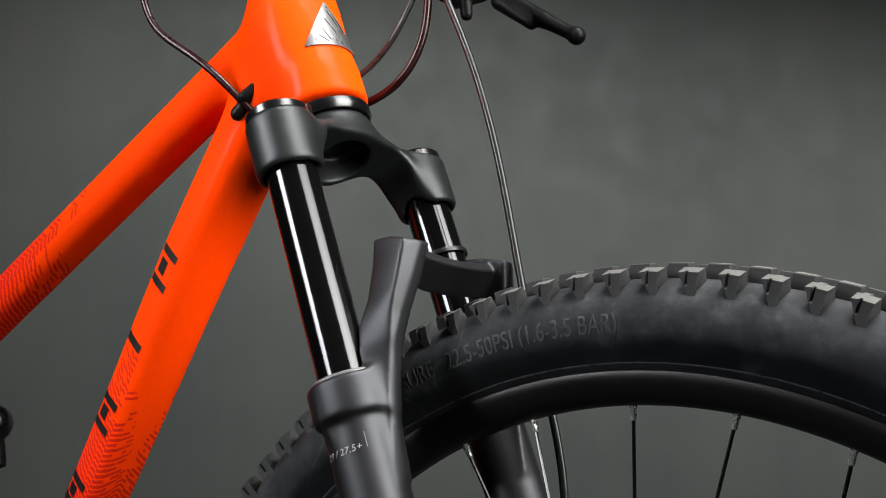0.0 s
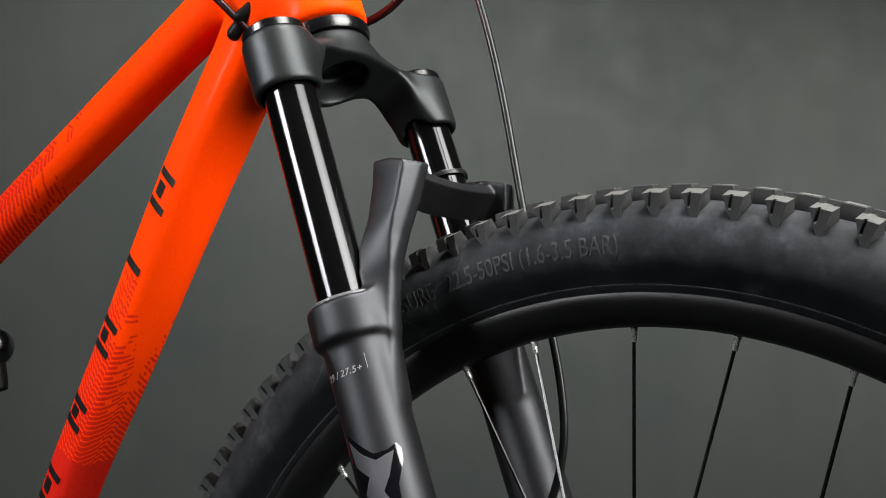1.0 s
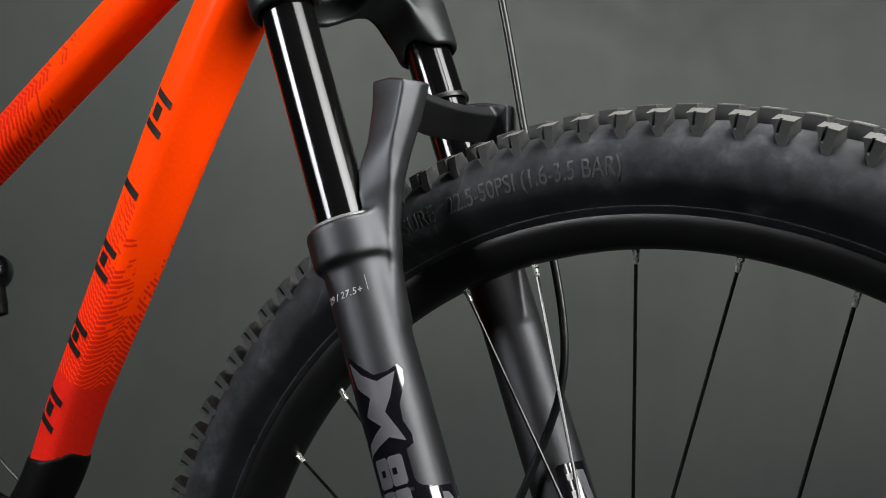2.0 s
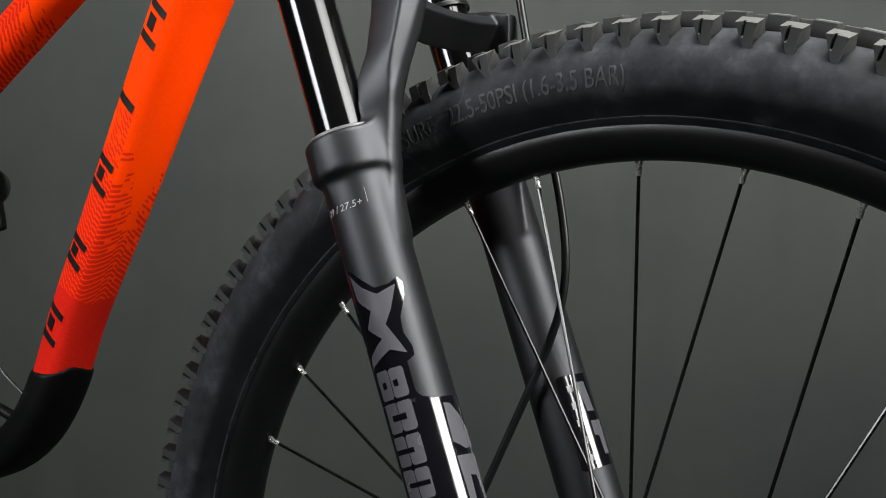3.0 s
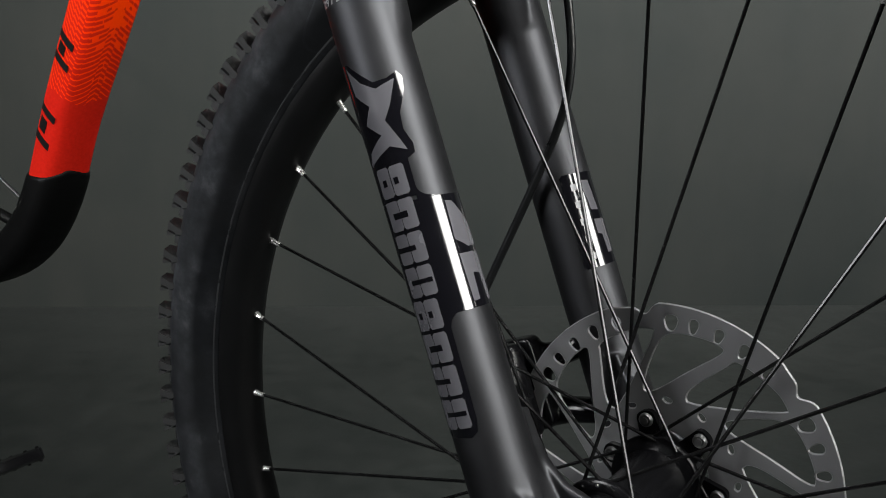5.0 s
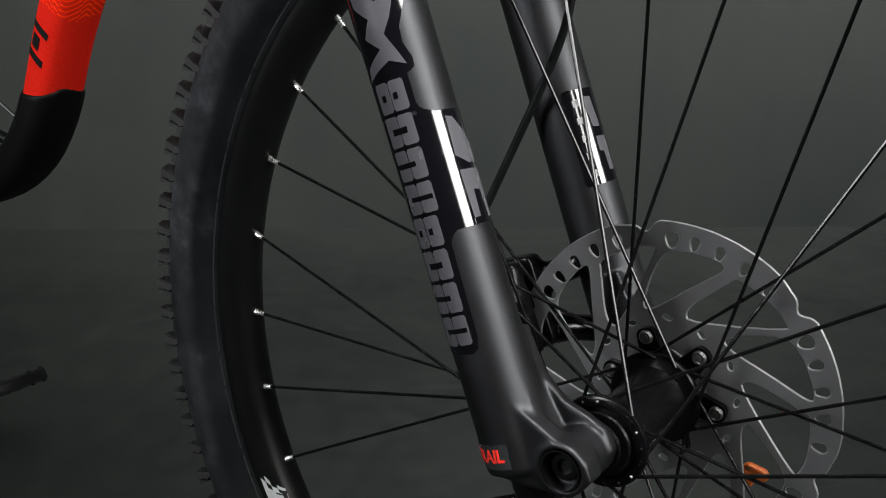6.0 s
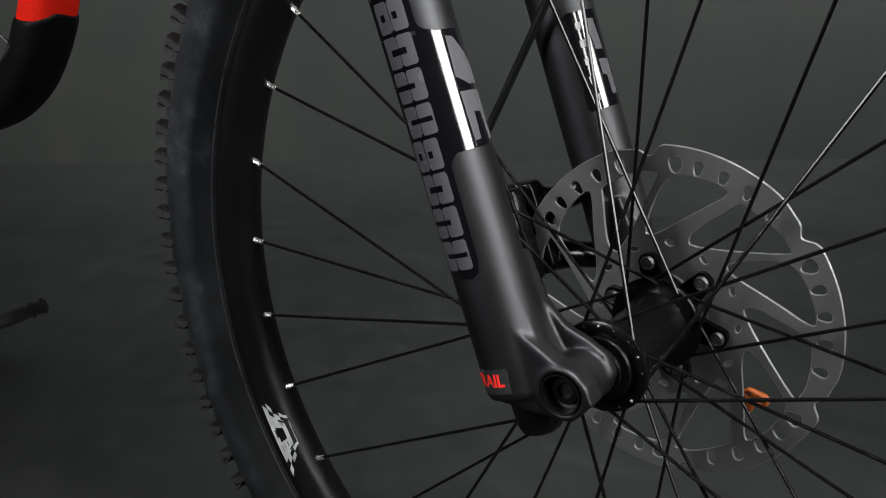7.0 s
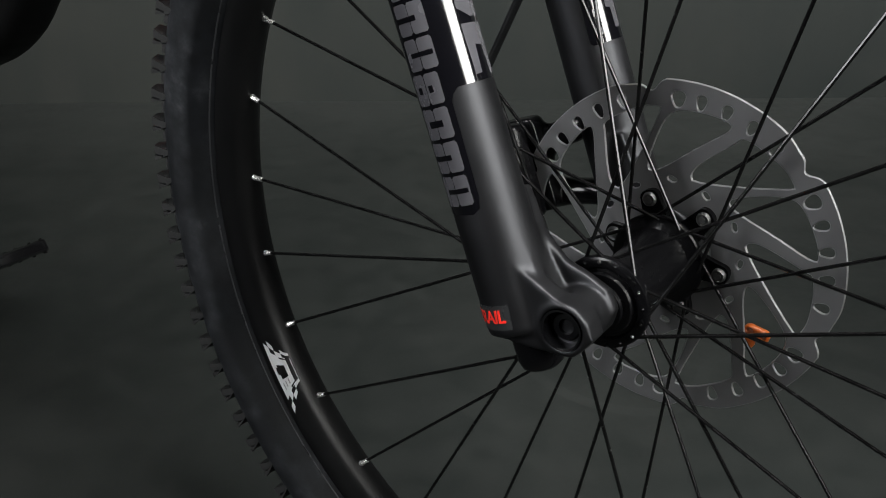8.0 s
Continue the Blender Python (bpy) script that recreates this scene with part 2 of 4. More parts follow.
SPOKE = surface("spoke_black", (0.032, 0.032, 0.033), 0.20, vary=0.3, scale=300, metal=0.9)
CHROME = surface("badge_metal", (0.17, 0.17, 0.17), 0.36, metal=0.8, vary=0.12, scale=220)
DECAL_GREY = surface("decal_grey", (0.062, 0.061, 0.068), 0.22, vary=0.05, coat=0.4)
DECAL_DARK = surface("decal_dark", (0.003, 0.003, 0.004), 0.12, vary=0.1, coat=0.7, rough_vary=0.03)
DECAL_WHITE = surface("decal_white", (0.62, 0.63, 0.64), 0.35, vary=0.06)
DECAL_RED = surface("decal_red", (0.8, 0.03, 0.02), 0.35, vary=0.06)
PRINT_GREY = surface("print_grey", (0.24, 0.24, 0.25), 0.5, vary=0.1)
LETTER_BLACK = surface("letter_black", (0.006, 0.0056, 0.0056), 0.45, vary=0.1, spec=0.2)
HOSE = surface("hose_black", (0.005, 0.0054, 0.0058), 0.34, vary=0.15, spec=0.35)
HOSE_RED = surface("hose_dark_red", (0.012, 0.0015, 0.002), 0.3, vary=0.15, spec=0.35)
HOSE_GREY = surface("hose_grey", (0.02, 0.021, 0.022), 0.3, vary=0.15)
ORANGE_PLASTIC = surface("orange_plastic", (0.30, 0.062, 0.006), 0.4, vary=0.15)
CLOTH = hung_cloth()
FLOOR = painted_floor()
PLAIN = backdrop_cloth("studio_dark", (0.014, 0.014, 0.014), 1.0)


# ---- building helpers ----
def part(name, bm, material, parent=None, label="", smooth=True, m=None):
    """Links a bmesh, or vertices and faces, as one mesh object under a thing or a part."""
    mesh = bpy.data.meshes.new(name)
    if isinstance(bm, tuple):
        mesh.from_pydata(bm[0], [], bm[1])
    else:
        bm.to_mesh(mesh)
        bm.free()
    mesh.materials.append(material)
    if smooth:
        mesh.polygons.foreach_set("use_smooth", [True] * len(mesh.polygons))
        if not isinstance(bm, tuple):
            mesh.set_sharp_from_angle(angle=radians(38))
    ob = new(name, mesh)
    if m is not None:
        ob.matrix_world = m
    if parent is not None:
        ob.parent = parent
        ob.matrix_parent_inverse = parent.matrix_world.inverted()
    if label:
        tagged(ob, label)
    return ob


def under(ob, parent, label=""):
    ob.parent = parent
    ob.matrix_parent_inverse = parent.matrix_world.inverted()
    if label:
        tagged(ob, label)
    return ob


def sdf_mesh(f, lo, hi, step, relax=2):
    """Vertices and faces of the surface where f(x, y, z) is nought, by surface nets on a grid."""
    axes = [np.arange(a, b + step, step) for a, b in zip(lo, hi)]
    g = np.meshgrid(*axes, indexing="ij")
    v = f(*g)
    inside = v < 0
    n = np.array(v.shape) - 1
    corner = [(a, b, c) for a in (0, 1) for b in (0, 1) for c in (0, 1)]
    cut = lambda arr, o: arr[o[0]:o[0] + n[0], o[1]:o[1] + n[1], o[2]:o[2] + n[2]]
    count = sum(cut(inside, o).astype(np.int8) for o in corner)
    active = (count > 0) & (count < 8)
    total, number = np.zeros((*n, 3)), np.zeros(n)
    for a in corner:
        for axis in range(3):
            if a[axis]:
                continue
            b = tuple(a[i] + (i == axis) for i in range(3))
            va, vb = cut(v, a), cut(v, b)
            cross = ((va < 0) != (vb < 0)) & active
            share = np.where(cross, va / np.where(cross, va - vb, 1), 0)
            for i in range(3):
                total[..., i] += np.where(cross, a[i] + (share if i == axis else 0), 0)
            number += cross
    index = -np.ones(n, int)
    index[active] = np.arange(active.sum())
    cells = np.argwhere(active)
    verts = np.array(lo) + step * (cells + total[active] / number[active][:, None])
    faces = []
    for axis in range(3):
        j, k = (axis + 1) % 3, (axis + 2) % 3
        first = [slice(1, n[i]) for i in range(3)]
        first[axis] = slice(0, n[axis])
        second = list(first)
        second[axis] = slice(1, n[axis] + 1)
        a, b = inside[tuple(first)], inside[tuple(second)]
        where = np.argwhere(a != b)
        flip = a[tuple(where.T)]
        where = where + [0 if i == axis else 1 for i in range(3)]
        ej, ek = np.eye(3, dtype=int)[j], np.eye(3, dtype=int)[k]
        quad = np.stack([index[tuple((where - d).T)] for d in (0 * ej, ej, ej + ek, ek)], 1)
        quad[~flip] = quad[~flip][:, ::-1]
        faces.append(quad)
    faces = np.concatenate(faces)
    faces = faces[(faces >= 0).all(1)]
    for _ in range(relax):
        acc, num = np.zeros_like(verts), np.zeros(len(verts))
        for s in range(4):
            a, b = faces[:, s], faces[:, (s + 1) % 4]
            np.add.at(acc, a, verts[b]), np.add.at(acc, b, verts[a])
            np.add.at(num, a, 1), np.add.at(num, b, 1)
        verts = 0.5 * verts + 0.5 * acc / num[:, None]
    return verts.tolist(), faces.tolist()


def smin(a, b, k):
    h = np.clip(0.5 + 0.5 * (b - a) / k, 0, 1)
    return b + (a - b) * h - k * h * (1 - h)


def smax(a, b, k):
    return -smin(-a, -b, k)


def capsule(x, y, z, a, b, ra, rb=None):
    rb = ra if rb is None else rb
    a, b = np.array(a, float), np.array(b, float)
    d = b - a
    t = np.clip(((x - a[0]) * d[0] + (y - a[1]) * d[1] + (z - a[2]) * d[2]) / (d @ d), 0, 1)
    return np.sqrt((x - a[0] - t * d[0]) ** 2 + (y - a[1] - t * d[1]) ** 2 + (z - a[2] - t * d[2]) ** 2) - (ra + (rb - ra) * t)


def rod(r, along, lo, hi, radius, edge=0.002):
    """A cylinder with softened ends: r is the distance from its axis."""
    return smax(r - radius, np.maximum(lo - along, along - hi), edge)


def polygon(u, s, points):
    """The signed distance in a plane to a closed outline."""
    dist, sign = np.full(u.shape, 1e9), np.ones(u.shape)
    for i, (ax, ay) in enumerate(points):
        bx, by = points[i - 1]
        ex, ey, wx, wy = bx - ax, by - ay, u - ax, s - ay
        t = np.clip((wx * ex + wy * ey) / (ex * ex + ey * ey), 0, 1)
        dist = np.minimum(dist, (wx - ex * t) ** 2 + (wy - ey * t) ** 2)
        c1, c2, c3 = s >= ay, s < by, ex * wy > ey * wx
        sign = np.where((c1 & c2 & c3) | (~c1 & ~c2 & ~c3), -sign, sign)
    return sign * np.sqrt(dist)


def lathe(profile, steps=96, closed=False):
    """Turns (radius, y) pairs round the y axis."""
    verts, faces, m = [], [], len(profile)
    for i in range(steps):
        c, s = math.cos(2 * math.pi * i / steps), math.sin(2 * math.pi * i / steps)
        verts += [(r * c, y, r * s) for r, y in profile]
    for i in range(steps):
        j = (i + 1) % steps
        for k in range(m if closed else m - 1):
            l = (k + 1) % m
            faces.append((i * m + k, i * m + l, j * m + l, j * m + k))
    return verts, faces


def lathe_bm(profile, steps=96, closed=False):
    bm = bmesh.new()
    verts, faces = lathe(profile, steps, closed)
    vs = [bm.verts.new(v) for v in verts]
    for f in faces:
        bm.faces.new([vs[i] for i in f])
    bmesh.ops.remove_doubles(bm, verts=bm.verts, dist=1e-6)
    bmesh.ops.recalc_face_normals(bm, faces=bm.faces)
    return bm


def smooth_path(points, steps=10):
    """A Catmull-Rom curve through the points."""
    pts = [Vector(p) for p in points]
    pts = [pts[0] * 2 - pts[1]] + pts + [pts[-1] * 2 - pts[-2]]
    out = []
    for a, b, c, d in zip(pts, pts[1:], pts[2:], pts[3:]):
        for i in range(steps):
            t = i / steps
            out.append(0.5 * (2 * b + (c - a) * t + (2 * a - 5 * b + 4 * c - d) * t * t + (3 * b - a - 3 * c + d) * t ** 3))
    return out + [pts[-2]]


def tube_bm(points, radius, sides=12, bm=None):
    """A round tube along points; radius a number or one for each point."""
    bm = bm or bmesh.new()
    pts = [Vector(p) for p in points]
    radii = radius if isinstance(radius, (list, tuple)) else [radius] * len(pts)
    up, rings = Vector((0.13, 0.91, 0.38)), []
    for i, p in enumerate(pts):
        d = (pts[min(i + 1, len(pts) - 1)] - pts[max(i - 1, 0)]).normalized()
        side = up.cross(d).normalized()
        up = d.cross(side)
        rings.append([bm.verts.new(p + radii[i] * (math.cos(a) * side + math.sin(a) * up)) for a in (2 * math.pi * k / sides for k in range(sides))])
    for a, b in zip(rings, rings[1:]):
        for k in range(sides):
            bm.faces.new((a[k], a[(k + 1) % sides], b[(k + 1) % sides], b[k]))
    bm.faces.new(rings[0][::-1]), bm.faces.new(rings[-1])
    return bm


def box_bm(sx, sy, sz, bevel=0.0, m=None, bm=None, segments=2):
    bm = bm or bmesh.new()
    got = bmesh.ops.create_cube(bm, size=1.0, matrix=(m or Matrix()) @ Matrix.Diagonal((sx, sy, sz, 1)))
    if bevel:
        edges = {e for v in got["verts"] for e in v.link_edges}
        bmesh.ops.bevel(bm, geom=list(edges), offset=bevel, segments=segments, affect="EDGES", profile=0.5)
    return bm


def text_bm(words, size, depth, shear=0.0, spread=1.0, bold=0.0):
    """Lettering as a bmesh in the xy plane, proud of it by depth, finely cut so that it can be bent."""
    data = bpy.data.curves.new("words", "FONT")
    data.body, data.size, data.extrude, data.shear, data.space_character = words, size, depth / 2, shear, spread
    data.align_x, data.align_y, data.offset = "CENTER", "CENTER", bold
    ob = new("words", data)
    bpy.context.view_layer.update()
    mesh = ob.evaluated_get(bpy.context.evaluated_depsgraph_get()).to_mesh()
    bm = bmesh.new()
    bm.from_mesh(mesh)
    bpy.data.objects.remove(ob)
    bpy.data.curves.remove(data)
    bmesh.ops.triangulate(bm, faces=bm.faces)
    return bm


def patch_bm(outline, cell, depth):
    """A thin plate with the outline (x, y), cut into cells so that it can be bent round a leg."""
    bm = bmesh.new()
    face = bm.faces.new([bm.verts.new((x, y, 0)) for x, y in outline])
    xs, ys = [p[0] for p in outline], [p[1] for p in outline]
    for axis, lo, hi in ((0, min(xs), max(xs)), (1, min(ys), max(ys))):
        for i in range(1, int((hi - lo) / cell) + 1):
            co, no = [0, 0, 0], [0, 0, 0]
            co[axis], no[axis] = lo + i * cell, 1
            bmesh.ops.bisect_plane(bm, geom=bm.verts[:] + bm.edges[:] + bm.faces[:], plane_co=co, plane_no=no, dist=1e-7)
    got = bmesh.ops.extrude_face_region(bm, geom=bm.faces[:])
    for v in got["geom"]:
        if isinstance(v, bmesh.types.BMVert):
            v.co.z += depth
    bmesh.ops.recalc_face_normals(bm, faces=bm.faces)
    return bm


def wrap_round(bm, u, y, radius, lift=0.0):
    """Bends a flat plate onto an upright round of the fork's axes: x runs round it from the side of the chain to the front, y along it."""
    for v in bm.verts:
        r, a = radius + lift + v.co.z, v.co.x / radius
        v.co = Vector((u + r * math.sin(a), y - r * math.cos(a), v.co.y))
    bmesh.ops.recalc_face_normals(bm, faces=bm.faces)
    return bm


# ---- the studio ----
AHEAD = Vector((-0.5764, 0.8172, 0))
SIDE = Vector((0.8172, 0.5764, 0))
BACK = Vector((0.23, -0.51, 0)) + AHEAD * 2.24


def slab(name, centre, right, deep, high, width, depth, height, material, label):
    """A wall, floor or ceiling slab with its own thickness."""
    m = Matrix((right, deep, high)).transposed().to_4x4()
    m.translation = centre
    ob = part(name, box_bm(width, depth, height), material, m=m, smooth=False)
    return tagged(ob, label, name.split("_")[0], kind="structure")


UP = Vector((0, 0, 1))
slab("floor", BACK - AHEAD * 1.6 + UP * -0.05, SIDE, AHEAD, UP, 6.4, 5.0, 0.1, FLOOR, "dark grey studio floor under the bicycle")


def backdrop_sheet():
    """A hanging cloth that falls in faint waves to the floor."""
    line = [(0.0, 2.9 - 0.1 * i) for i in range(30)]
    bm = bmesh.new()
    rows = []
    for back in (0.0, -0.004):
        rows.append([[bm.verts.new(BACK + SIDE * (-3.1 + 0.2 * j) - AHEAD * (d + back + 0.012 * math.sin(0.9 * j) * min(1.0, h)) + UP * (h if not back else h - 0.003)) for d, h in line] for j in range(32)])
    for sheet, flip in ((rows[0], False), (rows[1], True)):
        for a, b in zip(sheet, sheet[1:]):
            for k in range(len(line) - 1):
                quad = (a[k], a[k + 1], b[k + 1], b[k])
                bm.faces.new(quad[::-1] if flip else quad)
    bmesh.ops.recalc_face_normals(bm, faces=bm.faces)
    return part("backdrop", bm, CLOTH)


tagged(backdrop_sheet(), "grey mottled cloth backdrop hanging down to the dark floor", "backdrop", kind="structure")
slab("wall_north", BACK + AHEAD * 0.10 + UP * 1.5, SIDE, AHEAD, UP, 6.4, 0.1, 3.0, PLAIN, "plain dark studio wall behind the backdrop")
slab("wall_south", BACK - AHEAD * 4.05 + UP * 1.5, SIDE, AHEAD, UP, 6.4, 0.1, 3.0, PLAIN, "plain dark studio wall behind the camera")
slab("wall_east", BACK - AHEAD * 2.0 + SIDE * 3.15 + UP * 1.5, SIDE, AHEAD, UP, 0.1, 4.0, 3.0, PLAIN, "plain dark studio side wall")
slab("wall_west", BACK - AHEAD * 2.0 - SIDE * 3.15 + UP * 1.5, SIDE, AHEAD, UP, 0.1, 4.0, 3.0, PLAIN, "plain dark studio side wall")
slab("ceiling", BACK - AHEAD * 2.0 + UP * 3.05, SIDE, AHEAD, UP, 6.4, 4.2, 0.1, PLAIN, "plain dark studio ceiling")

# ---- the bicycle ----
bicycle = tagged(new("bicycle"), "orange and red mountain bike with a dark grey suspension fork", "bicycle")


# -- frame --
def along_line(x, z, path):
    """Distance across and to the nearest place along a line of points in the x, z plane."""
    best, flat = np.full(x.shape, 1e9), np.zeros(x.shape)
    for (ax, az), (bx, bz) in zip(path, path[1:]):
        ex, ez = bx - ax, bz - az
        t = np.clip(((x - ax) * ex + (z - az) * ez) / (ex * ex + ez * ez), 0, 1)
        d = np.hypot(x - ax - ex * t, z - az - ez * t)
        best = np.minimum(best, d)
    return best


def squircle(d, y, a, b, power):
    return ((np.abs(d / a) ** power + np.abs(y / b) ** power) ** (1 / power) - 1) * min(a, b)


DOWN_PATH = [(p.x, p.z) for p in smooth_path([(-0.262, 0, 0.545), (-0.350, 0, 0.407), (-0.4290, 0, 0.270), (-0.4785, 0, 0.185), (-0.5130, 0, 0.1165), (-0.5545, 0, 0.0728), (-0.618, 0, 0.0455), (-0.76, 0, 0.012)], 4)]
TOP_PATH = [(-0.265, 0.5715), (-0.458, 0.4630), (-0.5595, 0.4060), (-0.80, 0.271)]
COT = math.cos(RAKE) / math.sin(RAKE)


def down_tube(x, y, z, extra=0.0):
    z = z - HUB
    d = along_line(x, z, DOWN_PATH)
    thin = 0.0065 * np.clip((0.42 - z) / 0.25, 0, 1)
    return squircle(d, y, 0.0200 + extra, 0.0265 + extra, 3.0) + 0.55 * thin


def frame_shape(x, y, z):
    down = down_tube(x, y, z)
    zz = z - HUB
    top = squircle(along_line(x, zz - 0.0009, TOP_PATH), y, 0.0189, 0.0195, 2.3)
    # head tube, a little wider at its foot
    hx, hz = x - (LEG_X + STEER_U / math.sin(RAKE)), zz
    u = hx * math.sin(RAKE) + hz * math.cos(RAKE)
    s = -hx * math.cos(RAKE) + hz * math.sin(RAKE)
    r = np.sqrt(u * u + y * y)
    wide = 0.0285 + 0.0030 * np.clip((0.60 - s) / 0.05, 0, 1) ** 2
    head = smax(r - wide, np.maximum(0.5265 - s, s - 0.70), 0.003)
    tubes = smin(down, top, 0.030)
    tubes = np.maximum(tubes, 0.530 - s - np.clip(-u - 0.02, 0, 1) * 3.0)
    return smin(tubes, head, 0.022)


frame_body = part("bike_frame", sdf_mesh(frame_shape, (-0.83, -0.042, 0.33), (-0.17, 0.042, 1.04), 0.0024, 3), PAINT, bicycle, "glossy orange frame tubes fading to dark red in chevron dashes")


def guard_shape(x, y, z):
    zz = z - HUB
    cut = (zz - 0.143) * 0.9 + (x + 0.50) * 0.25 + np.abs(y + (x + 0.49) * 0.6) * 0.35 - 0.004
    return smax(down_tube(x, y, z, 0.0014), cut, 0.001)


part("down_tube_guard", sdf_mesh(guard_shape, (-0.79, -0.036, 0.33), (-0.42, 0.036, 0.54), 0.0022, 2), BLACK_PLASTIC, frame_body, "smooth black guard round the lower down tube")


# -- suspension fork, in its own axes: u ahead, y across, s up along the legs --
LIMB = [(-0.004, 0.300), (0.002, 0.326), (0.011, 0.336), (0.0168, 0.3505), (0.0240, 0.3745), (0.0325, 0.4035), (0.0470, 0.3985), (0.0615, 0.3900), (0.0525, 0.3720), (0.0420, 0.3525), (0.0340, 0.333), (0.0280, 0.312), (0.0225, 0.292), (0.0168, 0.266)]
WEB_OUTER = [(-0.012, -0.012), (-0.012, 0.030), (0.008, 0.030), (0.0143, 0.0228), (0.021, 0.0158), (0.0297, 0.0061), (0.0387, -0.002), (0.0455, -0.0095), (0.0455, -0.019), (0.031, -0.0268), (0.008, -0.020)]
WEB_INNER = [(-0.006, 0.060), (0.0150, 0.058), (0.0158, 0.0463), (0.0170, 0.032), (0.0252, 0.0157), (0.0360, 0.0069), (0.0445, -0.002), (0.046, -0.0133), (0.031, -0.0268), (0.008, -0.020)]
WEB_FILL = [(-0.006, 0.045), (0.0165, 0.040), (0.0190, 0.022), (0.0225, 0.004), (0.036, -0.004), (0.040, -0.013), (0.031, -0.024), (0.008, -0.020)]


FRONT_S = (0.266, 0.292, 0.312, 0.333, 0.3525, 0.372, 0.390)
FRONT_U = (0.0168, 0.0225, 0.0280, 0.0340, 0.0420, 0.0525, 0.0615)


def lowers(u, y, s):
    w = np.abs(y)
    r = np.sqrt(u * u + (w - LEG_Y) ** 2)
    leg = rod(r, s, -0.012, 0.315, 0.0195, 0.004)
    collar = rod(r, s, 0.3035, 0.3262, 0.0234, 0.0035)
    body = smin(leg, collar, 0.005)
    # the limbs of the arch: a rounded outer face, a narrow chamfer, then the front
    ahead = (u - np.interp(s, FRONT_S, FRONT_U)) * 0.87
    edge = np.interp(s, (0.29, 0.317, 0.34, 0.365, 0.403), (0.0690, 0.0695, 0.0680, 0.0650, 0.0570))
    ridge = edge - np.interp(s, (0.29, 0.34, 0.365, 0.39), (0.0030, 0.0035, 0.0085, 0.0110))
    limb = smax(polygon(u, s, LIMB), w - edge + np.interp(s, (0.335, 0.365), (0.0, 9.0)) * np.clip(-ahead - 0.006, 0, 1) ** 2 - np.interp(s, (0.30, 0.335, 0.368), (0.75, 0.50, 0.0)) * np.clip(-ahead - 0.002, 0, 0.030), 0.0012)
    limb = smax(limb, edge - np.interp(s, (0.30, 0.34, 0.37), (0.0080, 0.0130, 0.0190)) - w, 0.0012)
    limb = smax(limb, ((w - ridge) * 0.42 + ahead) / 1.085, 0.0005)
    body = smin(body, limb, np.interp(s, (0.325, 0.350), (0.0080, 0.0040)))
    # the bridge: a brow that sags in the middle, hollow below and open behind
    rise = 2.55 * w * w
    brow = smax((u - 0.0520) * 0.98 + (s - 0.387) * 0.2, s - 0.3895 - rise + 0.25 * (u - 0.0515), 0.0010)
    brow = smax(brow, (u - 0.0525) * 0.555 - (s - 0.3842 - 0.75 * rise) * 0.832, 0.0008)
    brow = smax(smax(brow, 0.0340 - u, 0.0010), w - 0.052, 0.001)
    body = smin(body, brow, 0.0022)
    for outline, middle, half in ((WEB_OUTER, 0.0772, 0.0064), (WEB_INNER, 0.0545, 0.0033), (WEB_FILL, 0.0650, 0.0120)):
        body = smin(body, smax(polygon(u, s, outline), np.abs(w - middle) - half, 0.0012), 0.0022)
    a = np.sqrt((u - AXLE_U) ** 2 + (s - AXLE_S) ** 2)
    body = smin(body, rod(a, w, 0.051, 0.0842, 0.0140, 0.0014), 0.0022)
    # the axle's socket and the bores for the upper tubes
    body = smax(body, -rod(a, w, 0.0775, 0.2, 0.0108, 0.001), 0.0015)
    return smax(body, -rod(r, s, 0.318, 0.5, 0.0168, 0.001), 0.0015)


fork = part("fork_casting", sdf_mesh(lowers, (-0.034, -0.100, -0.036), (0.072, 0.100, 0.410), 0.0013, 1), FORK_MATTE, bicycle, "matte dark grey fork lowers with a forward arch", m=FORK)


def crown_shape(u, y, s):
    w = np.abs(y)
    r = np.sqrt(u * u + (w - LEG_Y) ** 2)
    body = rod(r, s, 0.4605, 0.4990, 0.0213, 0.004)
    arm = capsule(u, w, s, (0.000, 0.060, 0.4855), (-0.003, 0.0, 0.5040), 0.0150, 0.0165)
    body = smin(body, arm, 0.012)
    web = capsule(u, w, s, (-0.006, 0.062, 0.4730), (-0.008, 0.022, 0.4930), 0.0095)
    body = smin(body, web, 0.008)
    c = np.sqrt((u - STEER_U) ** 2 + y * y)
    body = smin(body, rod(c, s, 0.494, 0.5180, 0.0265, 0.005), 0.012)
    body = smin(body, rod(c, s, 0.460, 0.5180, 0.0235, 0.003), 0.007)
    # the underside slopes up to the front, and the hollow steerer opens in it with a thin lip behind
    slope = smax((s - 0.4925 - 0.22 * (u + 0.012)) * 0.97, w - 0.042 - 0.5 * np.clip(0.49 - s, 0, 0.03), 0.012)
    body = smax(body, -slope, 0.003)
    body = smax(body, -rod(np.sqrt((u + 0.012) ** 2 + (y * 0.92) ** 2), s, 0.3, 0.5080, 0.0195, 0.003), 0.0012)
    body = smax(body, -rod(r, s, 0.3, 0.4700, 0.0172, 0.001), 0.0015)
    return smax(body, s - 0.5225, 0.003)


part("fork_crown", sdf_mesh(crown_shape, (-0.052, -0.098, 0.452), (0.034, 0.098, 0.530), 0.0013, 3), CROWN_MATTE, fork, "matte dark grey forged fork crown", m=FORK)


